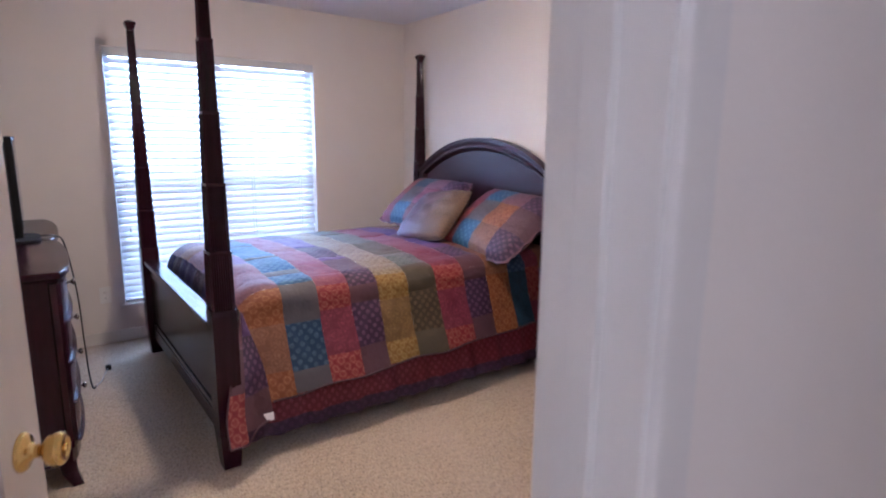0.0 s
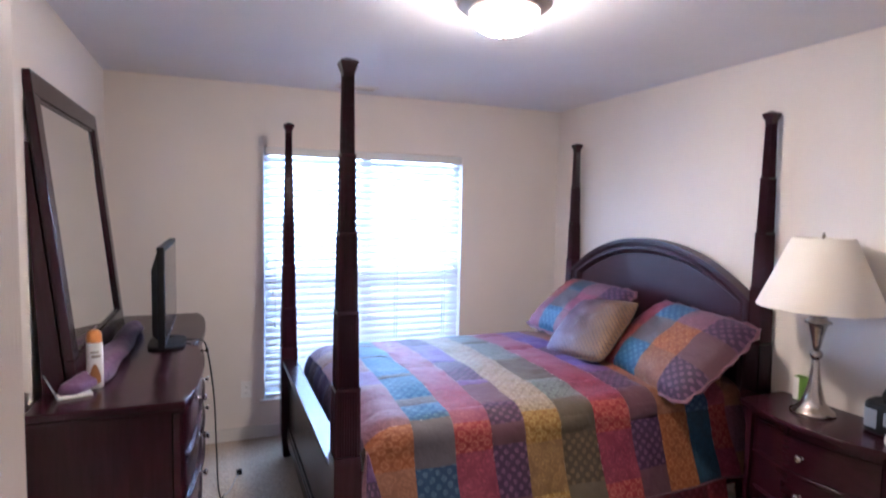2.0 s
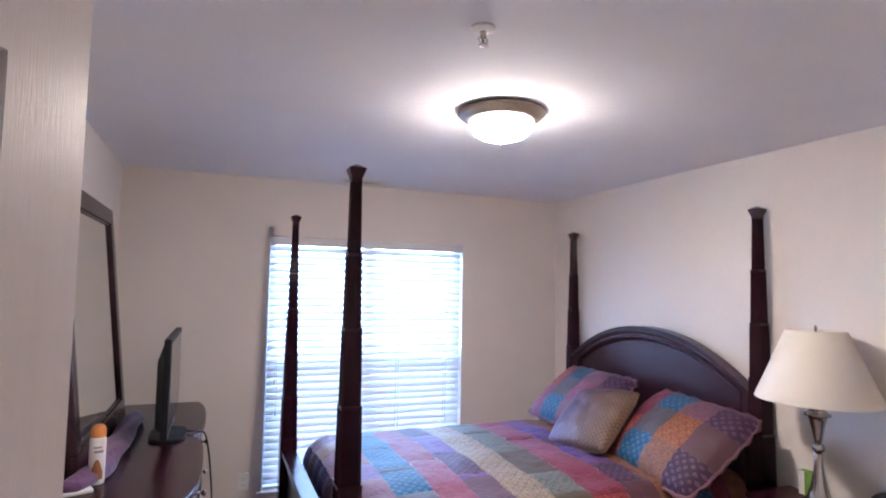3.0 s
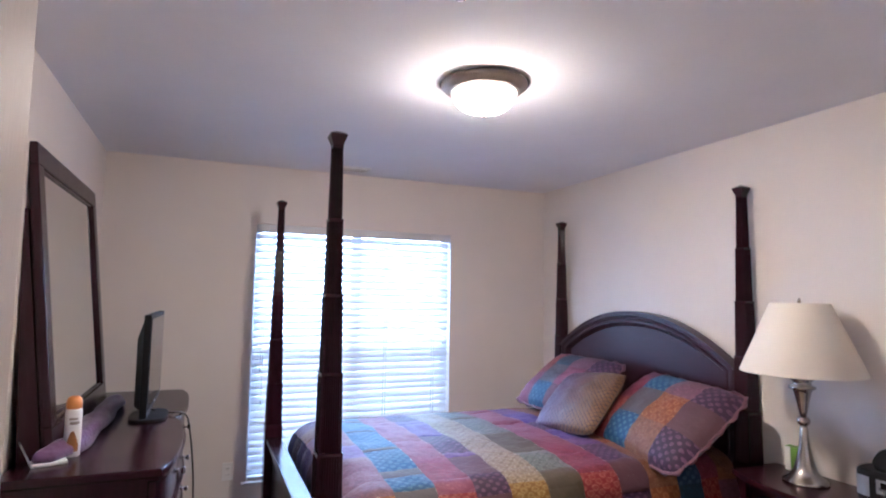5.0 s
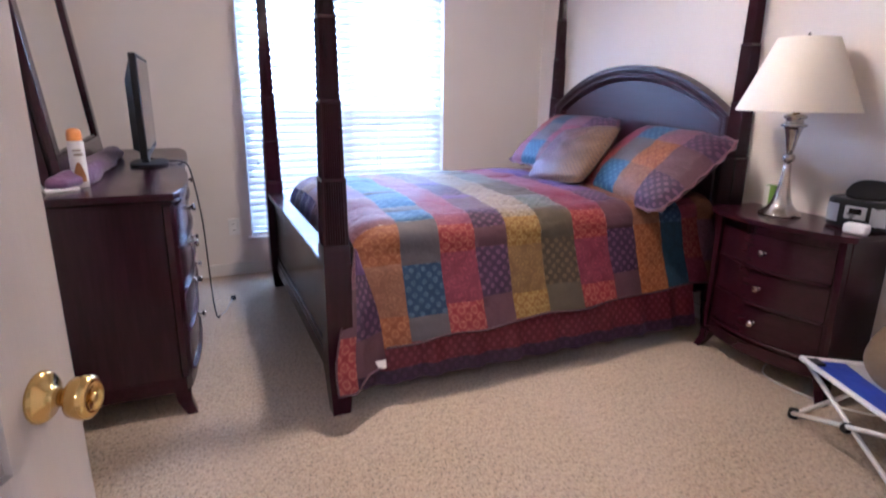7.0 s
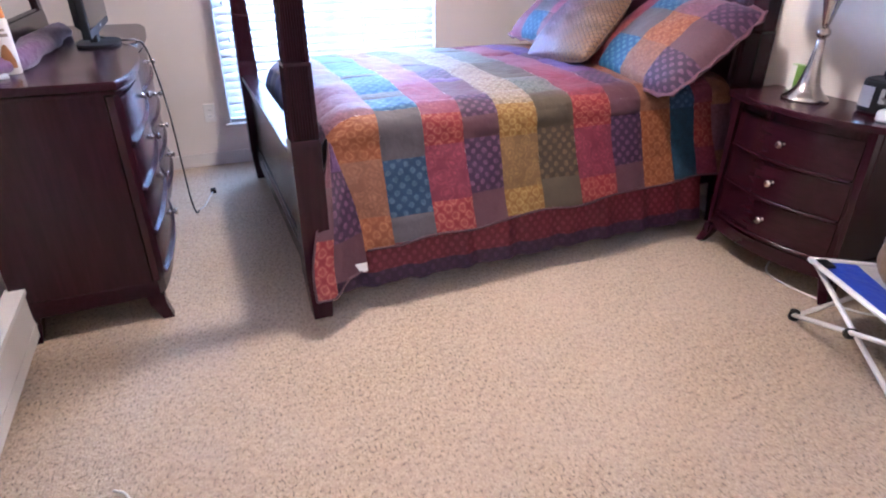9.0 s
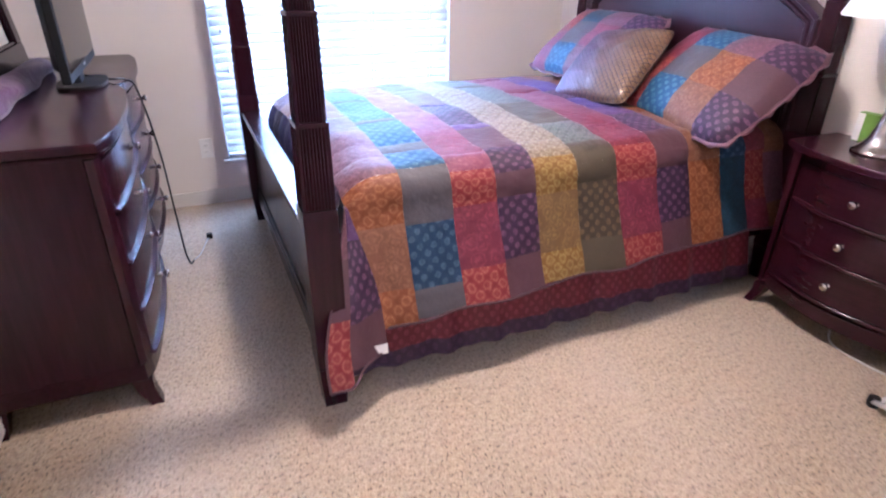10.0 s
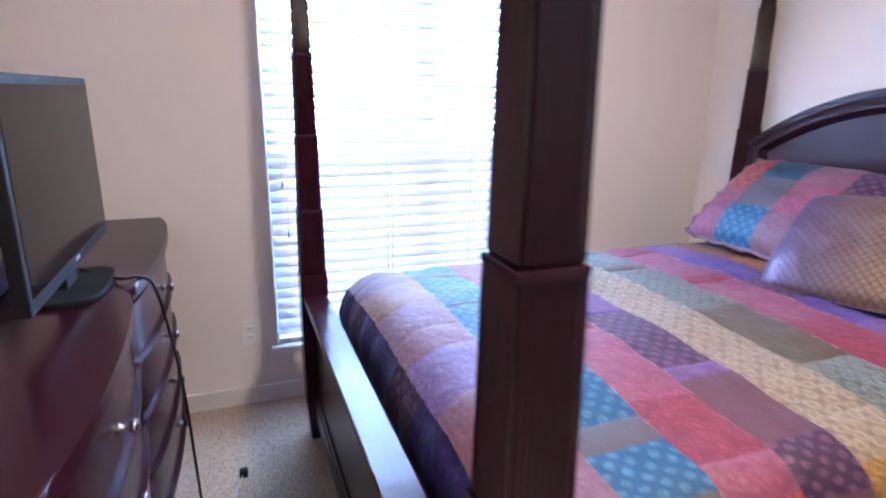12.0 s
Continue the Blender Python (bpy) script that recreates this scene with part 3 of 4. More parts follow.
def build_post(x, y):
    p = new("post")
    p.parent = bed
    p.location = (x, y, 0)
    bm = loft([square(0.036, 0.0), square(0.047, 0.15), square(0.047, 0.16)])
    part("foot", bm, WZ, p)
    bm = loft([square(0.047, 0.16), square(0.050, 0.17), square(0.051, 0.69), square(0.049, 0.713)])
    part("base_block", bm, WZ, p)
    for z0, z1, h0, h1 in POST:
        bm = loft([fluted(h0 - 0.002, z0), fluted(h0, z0 + 0.004), fluted(h1 + 0.0005, z1 - 0.012)])
        loft([square(h1 + 0.0008, z1 - 0.012), square(h1 + 0.0014, z1 - 0.008), square(h1 + 0.0014, z1 - 0.002), square(h1, z1)], bm)
        part("post_section", bm, WZ, p)
    bm = loft([square(0.0195, 2.062), square(0.0215, 2.068), square(0.0300, 2.092), square(0.0315, 2.098), square(0.0300, 2.103), square(0.006, 2.116)])
    part("finial", bm, WZ, p)
    return p


for px, py in ((PX0, PY0), (PX0, PY1), (PX1, PYH), (PX1, PY1)):
    build_post(px, py)

# headboard: arched panel inside an arched moulding
YM, YH = (PYH + PY1) / 2, (PY1 - PYH) / 2 - 0.045


def arch(y, rise, base):
    t = (y - YM) / YH
    return base + rise * (1 - abs(t) ** 2.15)


def arch_ring(x, inset, base, rise, bottom, n=36):
    ys = [YM - (YH - inset) + 2 * (YH - inset) * k / n for k in range(n + 1)]
    return [(x, y, arch(y, rise, base) - inset) for y in ys] + [(x, YM + YH - inset, bottom + inset), (x, YM - YH + inset, bottom + inset)]


part("headboard_panel", loft([arch_ring(3.774, 0.02, 1.165, 0.262, 0.35), arch_ring(3.796, 0.02, 1.165, 0.262, 0.35)]), WPANEL, bed)
bm = bmesh.new()
rings = []
for inset, x in ((0.0, 3.796), (0.0, 3.746), (0.006, 3.738), (0.018, 3.738), (0.024, 3.746), (0.040, 3.750), (0.046, 3.742), (0.058, 3.742), (0.064, 3.754), (0.075, 3.764), (0.082, 3.774)):
    rings.append(arch_ring(x, inset, 1.165, 0.262, 0.35))
loft(rings, bm, caps=False)
part("headboard_moulding", bm, WPANEL, bed)
bm = loft([arch_ring(3.730, -0.012, 1.165, 0.262, 0.35)[:37] + arch_ring(3.730, 0.006, 1.165, 0.262, 0.35)[36::-1], arch_ring(3.802, -0.012, 1.165, 0.262, 0.35)[:37] + arch_ring(3.802, 0.006, 1.165, 0.262, 0.35)[36::-1]])
part("headboard_cap", bm, WPANEL, bed)

# footboard: flat cap rail, recessed panel, lower rail
part("footboard_cap", block(PX0 - 0.044, PX0 + 0.044, PY0 + 0.049, PY1 - 0.049, 0.612, 0.636, 0.005), WY, bed)
part("footboard_rail", block(PX0 - 0.020, PX0 + 0.020, PY0 + 0.049, PY1 - 0.049, 0.545, 0.612), WY, bed)
part("footboard_panel", block(PX0 - 0.010, PX0 + 0.010, PY0 + 0.049, PY1 - 0.049, 0.20, 0.546), WY, bed)
part("footboard_moulding", block(PX0 - 0.018, PX0 + 0.018, PY0 + 0.049, PY1 - 0.049, 0.195, 0.225, 0.005), WY, bed)
part("footboard_rail", block(PX0 - 0.022, PX0 + 0.022, PY0 + 0.049, PY1 - 0.049, 0.12, 0.197, 0.003), WY, bed)
for y in (PY0 + 0.10, PY1 - 0.075):
    part("side_rail", block(PX0 + 0.05, PX1 - 0.05, y - 0.014, y + 0.014, 0.22, 0.40, 0.004), WX, bed)

part("mattress", block(1.82, 3.725, 3.64, 4.93, 0.30, 0.700, 0.06, 4), BEDSHEET, label="queen mattress hidden under the patchwork quilt", category="mattress", smooth=True)

# ---- patchwork quilt ----
quilt = thing("patchwork_quilt", "multicoloured patchwork quilt spread over the bed", "quilt")
EDGE, TOPW = 3.530, 1.505


def hem_drop(x):
    return 0.497 - 0.036 * (x - 1.79) + 0.006 * math.sin(14.0 * x)


def quilt_at(x, s, puff=0.0):
    """The quilt's surface at x, s metres from its near edge on the mattress (below 0: the near drop)."""
    wave = 0.010 * math.sin(9.0 * x + 0.6) + 0.006 * math.sin(23.0 * x)
    if s > TOPW / 2:
        q, side = TOPW - s, 1
    else:
        q, side = s, -1
    r = 0.12
    if q > r:
        y = q
        z = 0.747 + 0.026 * smoothstep(0.06, 0.5, q)
        n = Vector((0, 0, 1))
    elif q > -r:
        a = (q + r) / (2 * r) * math.pi / 2
        y = r * (1 - math.cos(a)) + 0.0
        z = 0.747 - r + r * math.sin(a)
        n = Vector((0, side * math.cos(a), math.sin(a)))
    else:
        d = -q - r
        flare = 0.29 * d + 0.22 * d * d + wave * smoothstep(0.0, 0.4, d)
        y = -flare - 0.055 * smoothstep(1.86, 1.70, x) * smoothstep(0.05, 0.30, d)
        z = 0.747 - r - d * 0.975
        n = Vector((0, side, 0.2))
    p = Vector((x, EDGE + y if side < 0 else EDGE + TOPW - y, z))
    f = noise.noise(Vector((x * 6, s * 6, 0.3))) * 0.011 + noise.noise(Vector((x * 19, s * 19, 4.0))) * 0.0045 + noise.noise(Vector((x * 45, s * 45, 9.0))) * 0.0018
    if q > -r and x < 1.88:
        p.z -= 0.062 * (1 - max(0.0, x - 1.755) / 0.125) ** 2 * smoothstep(-r, 0.03, q)
    return p + n.normalized() * (f + puff)


def seam_puff(a, b):
    e = min(a, 1 - a, b, 1 - b)
    return 0.0030 * smoothstep(0.0, 0.10, e) - 0.0015


def patch(xa, xb, s0, s1, code, nu=7, nv=7):
    """One sewn patch; xa and xb give its two sides along s."""
    def at(a, b):
        s = s0 + (s1 - s0) * b
        x = xa(s) + (xb(s) - xa(s)) * a
        return quilt_at(x, s, seam_puff(a, b))
    part("patch", sheet(at, nu, nv, cloth=lambda a, b: (xa(s0) + (xb(s0) - xa(s0)) * a, s0 + (s1 - s0) * b)), CLOTH[code], quilt, smooth=True)


XB = (1.755, 1.948, 2.126, 2.298, 2.454, 2.636, 2.820, 3.018, 3.184, 3.352, 3.494, 3.612, 3.728)
TOPB = (0.0, 0.15, 0.32, 0.49, 0.67, 0.84, 1.02, 1.19, 1.35, TOPW)
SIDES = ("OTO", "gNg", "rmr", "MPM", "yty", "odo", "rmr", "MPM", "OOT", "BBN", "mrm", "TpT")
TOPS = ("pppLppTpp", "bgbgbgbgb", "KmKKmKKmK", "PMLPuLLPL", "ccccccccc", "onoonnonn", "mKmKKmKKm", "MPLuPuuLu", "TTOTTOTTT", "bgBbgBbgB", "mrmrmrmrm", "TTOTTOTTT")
for i in range(len(XB) - 1):
    wob = 0.004 * math.sin(i * 2.3)
    if i == 0:
        left = lambda s: 1.755 + 0.075 * smoothstep(0.0, -0.45, s)
    else:
        left = lambda s, v=XB[i]: v
    right = lambda s, v=XB[i + 1]: v
    hem = -hem_drop((XB[i] + XB[i + 1]) / 2)
    sh = (0.0, -0.045, 0.01, 0.035, -0.02, 0.02, -0.035, 0.005, 0.03, -0.01, 0.02, -0.02)[i]
    edge = (0.03, 0.05, 0.0, -0.03, 0.02, -0.04, 0.03, -0.02, 0.04, 0.0, 0.02, -0.01)[i]
    cuts = (hem, hem + 0.115 + 0.5 * sh, hem + 0.325 + 0.5 * sh, edge)
    tops = [edge] + [v + sh * 1.6 * (1 if j % 2 else -1) + (0.03 if (i * 7 + j * 5) % 3 == 0 else -0.02) for j, v in enumerate(TOPB[1:-1])] + [TOPW - edge]
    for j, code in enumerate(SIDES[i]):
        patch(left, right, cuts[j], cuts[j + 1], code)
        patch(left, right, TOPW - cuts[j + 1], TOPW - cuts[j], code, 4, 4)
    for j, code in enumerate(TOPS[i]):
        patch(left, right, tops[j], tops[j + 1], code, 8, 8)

# the quilt's foot corner, hanging over the side rail past the post
for lo, hi, rows in ((0.36, 1.0, "MPL"), (0.0, 0.36, "rMp")):
    def corner_x(s, f):
        t = smoothstep(-0.06, -0.56, s)
        a, b = 1.752 - 0.142 * t, 1.756 + 0.074 * smoothstep(0.0, -0.45, s)
        return a + (b - a) * f
    hem = -0.56 - (0.05 if lo == 0 else 0.0)
    cuts = (hem, hem + (0.20 if lo == 0 else 0.13), hem + 0.36, -0.03)
    for j, code in enumerate(rows):
        patch(lambda s, f=lo: corner_x(s, f), lambda s, f=hi: corner_x(s, f), cuts[j], cuts[j + 1], code)

# the foot end, tucked down behind the footboard
for k, code in enumerate("PDDPDDPD"):
    def foot_drop(a, b, k=k):
        s = 0.0 + TOPW * (k + a) / 8
        t = b * 0.24
        top = quilt_at(1.757, min(max(s, 0.03), TOPW - 0.03))
        return Vector((1.757 - 0.034 * math.sin(min(1.0, t / 0.10) * math.pi / 2) + 0.004 * math.sin(s * 40), top.y, top.z - t + 0.004 * math.sin(s * 31) * b))
    part("patch", sheet(foot_drop, 6, 6, cloth=lambda a, b: (TOPW * a / 8, 0.24 * b)), CLOTH[code], quilt, smooth=True)

edge_pts = [quilt_at(corner_x(-0.05 - 0.555 * k / 24, 0.0), -0.05 - 0.555 * k / 24, 0.002) for k in range(25)] + [quilt_at(corner_x(-0.607, k / 10), -0.607 + 0.048 * smoothstep(0.3, 0.6, k / 10), 0.002) for k in range(11)]
part("binding", tube(edge_pts, 0.0045, 6), CLOTH["M"], quilt, "narrow mauve edge binding", smooth=True)
hem_pts = [quilt_at(x, -hem_drop(x), 0.002) for x in [1.84 + 1.88 * k / 60 for k in range(61)]]
part("binding", tube(hem_pts, 0.005, 6), CLOTH["M"], quilt, "narrow mauve edge binding", smooth=True)
tag = quilt_at(1.80, -0.535)
part("care_label", sheet(lambda a, b: tag + Vector((0.045 * (a - 0.5), -0.012 - 0.006 * b, -0.035 * b + 0.01)), 3, 3), WHITEP, quilt, "small white sewn-in care label")

skirt = thing("bed_skirt", "gathered red bed skirt with a plum lower band", "bed skirt")


def skirt_at(side):
    def run(z0, z1):
        def at(a, b):
            x = 1.715 + 1.86 * a
            y = 0.009 * math.sin(x * 34) + 0.006 * math.sin(x * 61 + 1)
            d = 1 - (z0 + (z1 - z0) * b - 0.06) / 0.4
            return Vector((x, (3.515 - (y + 0.098) * d) if side < 0 else (5.055 + (y + 0.098) * d), z0 + (z1 - z0) * b))
        return at
    return run


for side in (-1, 1):
    part("panel", sheet(skirt_at(side)(0.140, 0.42), 150, 3, cloth=lambda a, b: (2.1 * a, 0.28 * b)), CLOTH["w"], skirt, "red dotted cotton", smooth=True)
    part("band", sheet(skirt_at(side)(0.082, 0.140), 150, 2, cloth=lambda a, b: (2.1 * a, 0.058 * b)), CLOTH["x"], skirt, "plum cotton band", smooth=True)


# ---- pillows ----
def pillow_point(w, h, th, flange):
    def at(a, b, side):
        u, v = 2 * a - 1, 2 * b - 1
        k = max(0.0, (1 - abs(u) ** 2.6) * (1 - abs(v) ** 2.6)) ** 0.5
        pinch = 1 - 0.05 * (1 - abs(u)) * abs(v) ** 2
        ear = 1 - 0.075 * (abs(u * v)) ** 4
        z = side * th / 2 * k
        wr = noise.noise(Vector((u * 3, v * 3, side * 2.0))) * 0.012 * k + noise.noise(Vector((u * 9, v * 7, side))) * 0.004
        return Vector((u * w / 2 * ear, v * h / 2 * pinch * ear, z + side * wr))
    return at


def build_pillow(name, label, m, w, h, th, columns, seed):
    """A sham: patches over the front and a plain back, with a flange round the edge."""
    p = thing(name, label, "pillow")
    p.matrix_world = m
    f = pillow_point(w, h, th, 0.03)
    n = len(columns)
    for i, col in enumerate(columns):
        for j, code in enumerate(col):
            a0, a1, b0, b1 = i / n, (i + 1) / n, j / len(col), (j + 1) / len(col)
            part("patch", sheet(lambda a, b: f(a0 + (a1 - a0) * a, b0 + (b1 - b0) * b, 1) + Vector((0, 0, seam_puff(a, b) * 0.6)), 6, max(6, 24 // len(col)), cloth=lambda a, b: (w * (a0 + (a1 - a0) * a), h * (b0 + (b1 - b0) * b))), CLOTH[code], p, smooth=True)
    part("back", sheet(lambda a, b: f(a, b, -1), 18, 18, cloth=lambda a, b: (w * a, h * b)), CLOTH["p"], p, smooth=True)
    ring = [f(t, 0, 1) for t in [k / 20 for k in range(20)]] + [f(1, t, 1) for t in [k / 20 for k in range(20)]] + [f(1 - k / 20, 1, 1) for k in range(20)] + [f(0, 1 - k / 20, 1) for k in range(20)]
    bm = bmesh.new()
    rows = []
    for grow, lift in ((0.985, 0.0), (1.0, 0.004), (1.035, 0.004 * math.sin(seed)), (1.038, -0.004), (1.0, -0.006)):
        rows.append([bm.verts.new(Vector((q.x * grow, q.y * (grow + (grow - 1) * 0.4), lift + 0.016 * math.sin(k * 1.9 + seed) * (grow - 0.985) * 14))) for k, q in enumerate(ring)])
    for ra, rb in zip(rows, rows[1:]):
        for k in range(len(ra)):
            bm.faces.new((ra[k], ra[(k + 1) % len(ra)], rb[(k + 1) % len(ra)], rb[k]))
    part("flange", bm, CLOTH["p"], p, "dusty pink flanged edge", smooth=True)
    return p


def lean(cx, cy, cz, back, turn=0.0, roll=0.0):
    """A pose for a cushion that leans towards the headboard: its face looks to -x and up."""
    zax = Vector((-math.cos(radians(back)), 0, math.sin(radians(back))))
    yax = Vector((math.sin(radians(back)), 0, math.cos(radians(back))))
    xax = yax.cross(zax)
    base = Matrix((xax, yax, zax)).transposed().to_4x4()
    return Matrix.Translation((cx, cy, cz)) @ Matrix.Rotation(radians(turn), 4, "Z") @ base @ Matrix.Rotation(radians(roll), 4, "Z")


build_pillow("pillow_sham", "patchwork pillow sham with flanged edge, upright against the headboard", lean(3.455, 4.585, 0.955, 51, 0, 0), 0.72, 0.50, 0.17, ("Kr", "bgB", "pKp", "PMP"), 1.0)
build_pillow("pillow_sham", "patchwork pillow sham leaning beside a gold cushion", lean(3.455, 3.748, 0.900, 53, 0, -4), 0.72, 0.57, 0.20, ("rm", "bgb", "TOp", "PMP"), 2.0)


def build_cushion(m, w, h, th):
    c = thing("throw_cushion", "gold and plum satin cushion quilted in diamonds", "cushion")
    c.matrix_world = m
    f = pillow_point(w, h, th, 0)
    bm = sheet(lambda a, b: f(a, b, 1), 28, 28)
    sheet(lambda a, b: f(a, b, -1), 28, 28, bm)
    bmesh.ops.remove_doubles(bm, verts=bm.verts, dist=0.0015)
    part("cover", bm, SATIN, c, smooth=True)
    pts = [f(k / 30, 0, 0) for k in range(30)] + [f(1, k / 30, 0) for k in range(30)] + [f(1 - k / 30, 1, 0) for k in range(30)] + [f(0, 1 - k / 30, 0) for k in range(31)]
    part("piping", tube(pts, 0.004, 6), SATIN, c, smooth=True)
    return c


build_cushion(lean(3.262, 4.190, 0.915, 50, 4, 10), 0.46, 0.47, 0.15)


# ---- dresser ----
DY0, DY1, DTOP = 3.640, 5.395, 0.902
DMID = (DY0 + DY1) / 2


def bow(y, corner=1.090, rise=0.050):
    """The dresser's double-bowed front."""
    lo, hi = (DY0, DMID) if y <= DMID else (DMID, DY1)
    t = min(1.0, max(0.0, (y - lo) / (hi - lo)))
    return corner + rise * math.sin(math.pi * t) ** 0.5


def bow_line(y0, y1, off, n=14):
    return [(bow(y0 + (y1 - y0) * k / n) + off, y0 + (y1 - y0) * k / n) for k in range(n + 1)]


def build_dresser():
    d = thing("dresser", "dark cherry double-bowed dresser with eight drawers", "dresser")
    back = LX + 0.03
    part("body", slab([(back, DY0), *[(x, y) for x, y in bow_line(DY0, DY1, -0.022, 40)], (back, DY1)], 0.115, DTOP - 0.030), WZ, d)
    top = [(back, DY0 - 0.018)] + [(x, y) for x, y in [(1.112, DY0 - 0.018)] + bow_line(DY0, DY1, 0.022, 48)[1:-1] + [(1.112, DY1 + 0.018)]] + [(back, DY1 + 0.018)]
    part("top", slab(top, DTOP - 0.030, DTOP, 0.008, 3), WY, d)
    part("under_moulding", slab([(back, DY0 - 0.010), *bow_line(DY0, DY1, 0.012, 48), (back, DY1 + 0.010)], DTOP - 0.046, DTOP - 0.032, 0.005, 2), WY, d)
    for y, sy in ((DY0, 1), (DY1, -1)):
        part("corner_stile", slab([(1.072, y - 0.004 * sy), (1.094, y + 0.001 * sy), (1.108, y + 0.030 * sy), (1.072, y + 0.030 * sy)], 0.167, DTOP - 0.048, 0.003), WZ, d)
    part("base_moulding", slab([(back, DY0 - 0.004), *bow_line(DY0, DY1, -0.006, 40), (back, DY1 + 0.004)], 0.100, 0.166, 0.004), WY, d)
    for fx, fy, sx, sy in ((1.068, DY0 + 0.03, 1, -1), (1.068, DY1 - 0.03, 1, 1), (back + 0.035, DY0 + 0.03, 0, -1), (back + 0.035, DY1 - 0.03, 0, 1)):
        bm = loft([[(fx - 0.028 + 0.035 * sx, fy - 0.024 + 0.012 * sy, 0), (fx + 0.010 + 0.035 * sx, fy - 0.024 + 0.012 * sy, 0), (fx + 0.010 + 0.035 * sx, fy + 0.016 + 0.012 * sy, 0), (fx - 0.028 + 0.035 * sx, fy + 0.016 + 0.012 * sy, 0)],
                   [(fx - 0.033 + 0.006 * sx, fy - 0.027, 0.06), (fx + 0.022 + 0.006 * sx, fy - 0.027, 0.06), (fx + 0.022 + 0.006 * sx, fy + 0.027, 0.06), (fx - 0.033 + 0.006 * sx, fy + 0.027, 0.06)],
                   [(fx - 0.034, fy - 0.03, 0.102), (fx + 0.028, fy - 0.03, 0.102), (fx + 0.028, fy + 0.03, 0.102), (fx - 0.034, fy + 0.03, 0.102)]])
        part("leg", bm, WZ, d)
    for ya, yb in ((DY0 + 0.035, DMID - 0.018), (DMID + 0.018, DY1 - 0.035)):
        for r in range(4):
            z0, z1 = 0.180 + 0.168 * r, 0.180 + 0.168 * (r + 1) - 0.013
            front = bow_line(ya, yb, 0.004, 20)
            rear = [(x - 0.05, y) for x, y in reversed(front)]
            dr = part("drawer", slab(front + rear, z0, z1, 0.003, 2), WY, d)
            lip = [(x + 0.012, y) for x, y in front] + [(x - 0.02, y) for x, y in reversed(front)]
            part("lower_lip", slab(lip, z0 - 0.004, z0 + 0.007, 0.004, 3), WY, dr)
            ym = (ya + yb) / 2
            prof = [(0.012, 0.0), (0.012, 0.004), (0.006, 0.006), (0.005, 0.016), (0.010, 0.020), (0.015, 0.026), (0.0155, 0.030), (0.012, 0.034), (0.001, 0.035)]
            part("knob", lathe(prof, 20, (bow(ym) + 0.004, ym, (z0 + z1) / 2), "x"), NICKEL, dr, "round satin nickel knob", smooth=True)
    return d


build_dresser()

# mirror leaning back above the dresser
mir = thing("dresser_mirror", "tall dark wood framed mirror leaning on the wall", "mirror")
MH, MW = 1.170, 1.20
mir.matrix_world = Matrix.Translation((0.742, 4.465, DTOP)) @ Matrix.Rotation(radians(-6.0), 4, "Y")


def rail(a0, a1, b0, b1, along):
    """A mirror frame member with a raised outer lip, in the frame's own plane."""
    return block(-0.030, 0.0, a0, a1, b0, b1, 0.006, 2)


fw = 0.085
part("frame_rail", rail(-MW / 2, MW / 2, MH - fw, MH, 0), WY, mir)
part("frame_rail", rail(-MW / 2, MW / 2, 0.0, fw + 0.03, 0), WY, mir)
part("frame_stile", rail(-MW / 2, -MW / 2 + fw, fw + 0.03, MH - fw, 0), WZ, mir)
part("frame_stile", rail(MW / 2 - fw, MW / 2, fw + 0.03, MH - fw, 0), WZ, mir)
for y0, y1, z0, z1 in ((-MW / 2 + fw, MW / 2 - fw, MH - fw - 0.012, MH - fw), (-MW / 2 + fw, MW / 2 - fw, fw + 0.03, fw + 0.042), (-MW / 2 + fw, -MW / 2 + fw + 0.012, fw + 0.042, MH - fw - 0.012), (MW / 2 - fw - 0.012, MW / 2 - fw, fw + 0.042, MH - fw - 0.012)):
    part("inner_bead", block(-0.026, -0.008, y0, y1, z0, z1, 0.003), WZ, mir)
part("mirror_glass", block(-0.024, -0.016, -MW / 2 + fw + 0.012, MW / 2 - fw - 0.012, fw + 0.042, MH - fw - 0.012), mirror_glass, mir, "clear silvered mirror glass")
part("backing", block(-0.040, -0.031, -MW / 2 + 0.02, MW / 2 - 0.02, 0.02, MH - 0.02), WZ, mir)
for y in (-MW / 2 + 0.005, MW / 2 - 0.035):
    bm = loft([[(-0.115, y, 0.006), (-0.041, y, 0.0), (-0.041, y + 0.03, 0.0), (-0.115, y + 0.03, 0.006)], [(-0.056, y, MH - 0.25), (-0.041, y, MH - 0.25), (-0.041, y + 0.03, MH - 0.25), (-0.056, y + 0.03, MH - 0.25)]])
    part("support", bm, WZ, mir)


# television on its stand
tv = thing("television", "black flat-screen television on a low stand", "television", (1.012, 4.56, DTOP), -0.3)
part("bezel", block(-0.030, 0.0, -0.37, 0.37, 0.060, 0.510, 0.006), BLACKP, tv)
part("screen", block(-0.004, 0.0015, -0.35, 0.35, 0.093, 0.490), SCREEN, tv, "glossy dark screen")
bm = loft([[(-0.030, -0.33, 0.09), (-0.030, 0.33, 0.09), (-0.030, 0.33, 0.49), (-0.030, -0.33, 0.49)], [(-0.062, -0.26, 0.10), (-0.062, 0.26, 0.10), (-0.062, 0.26, 0.40), (-0.062, -0.26, 0.40)]])
part("back_cover", bm, BLACKP, tv)
part("neck", block(-0.05, -0.018, -0.05, 0.05, 0.012, 0.10, 0.006), BLACKP, tv)
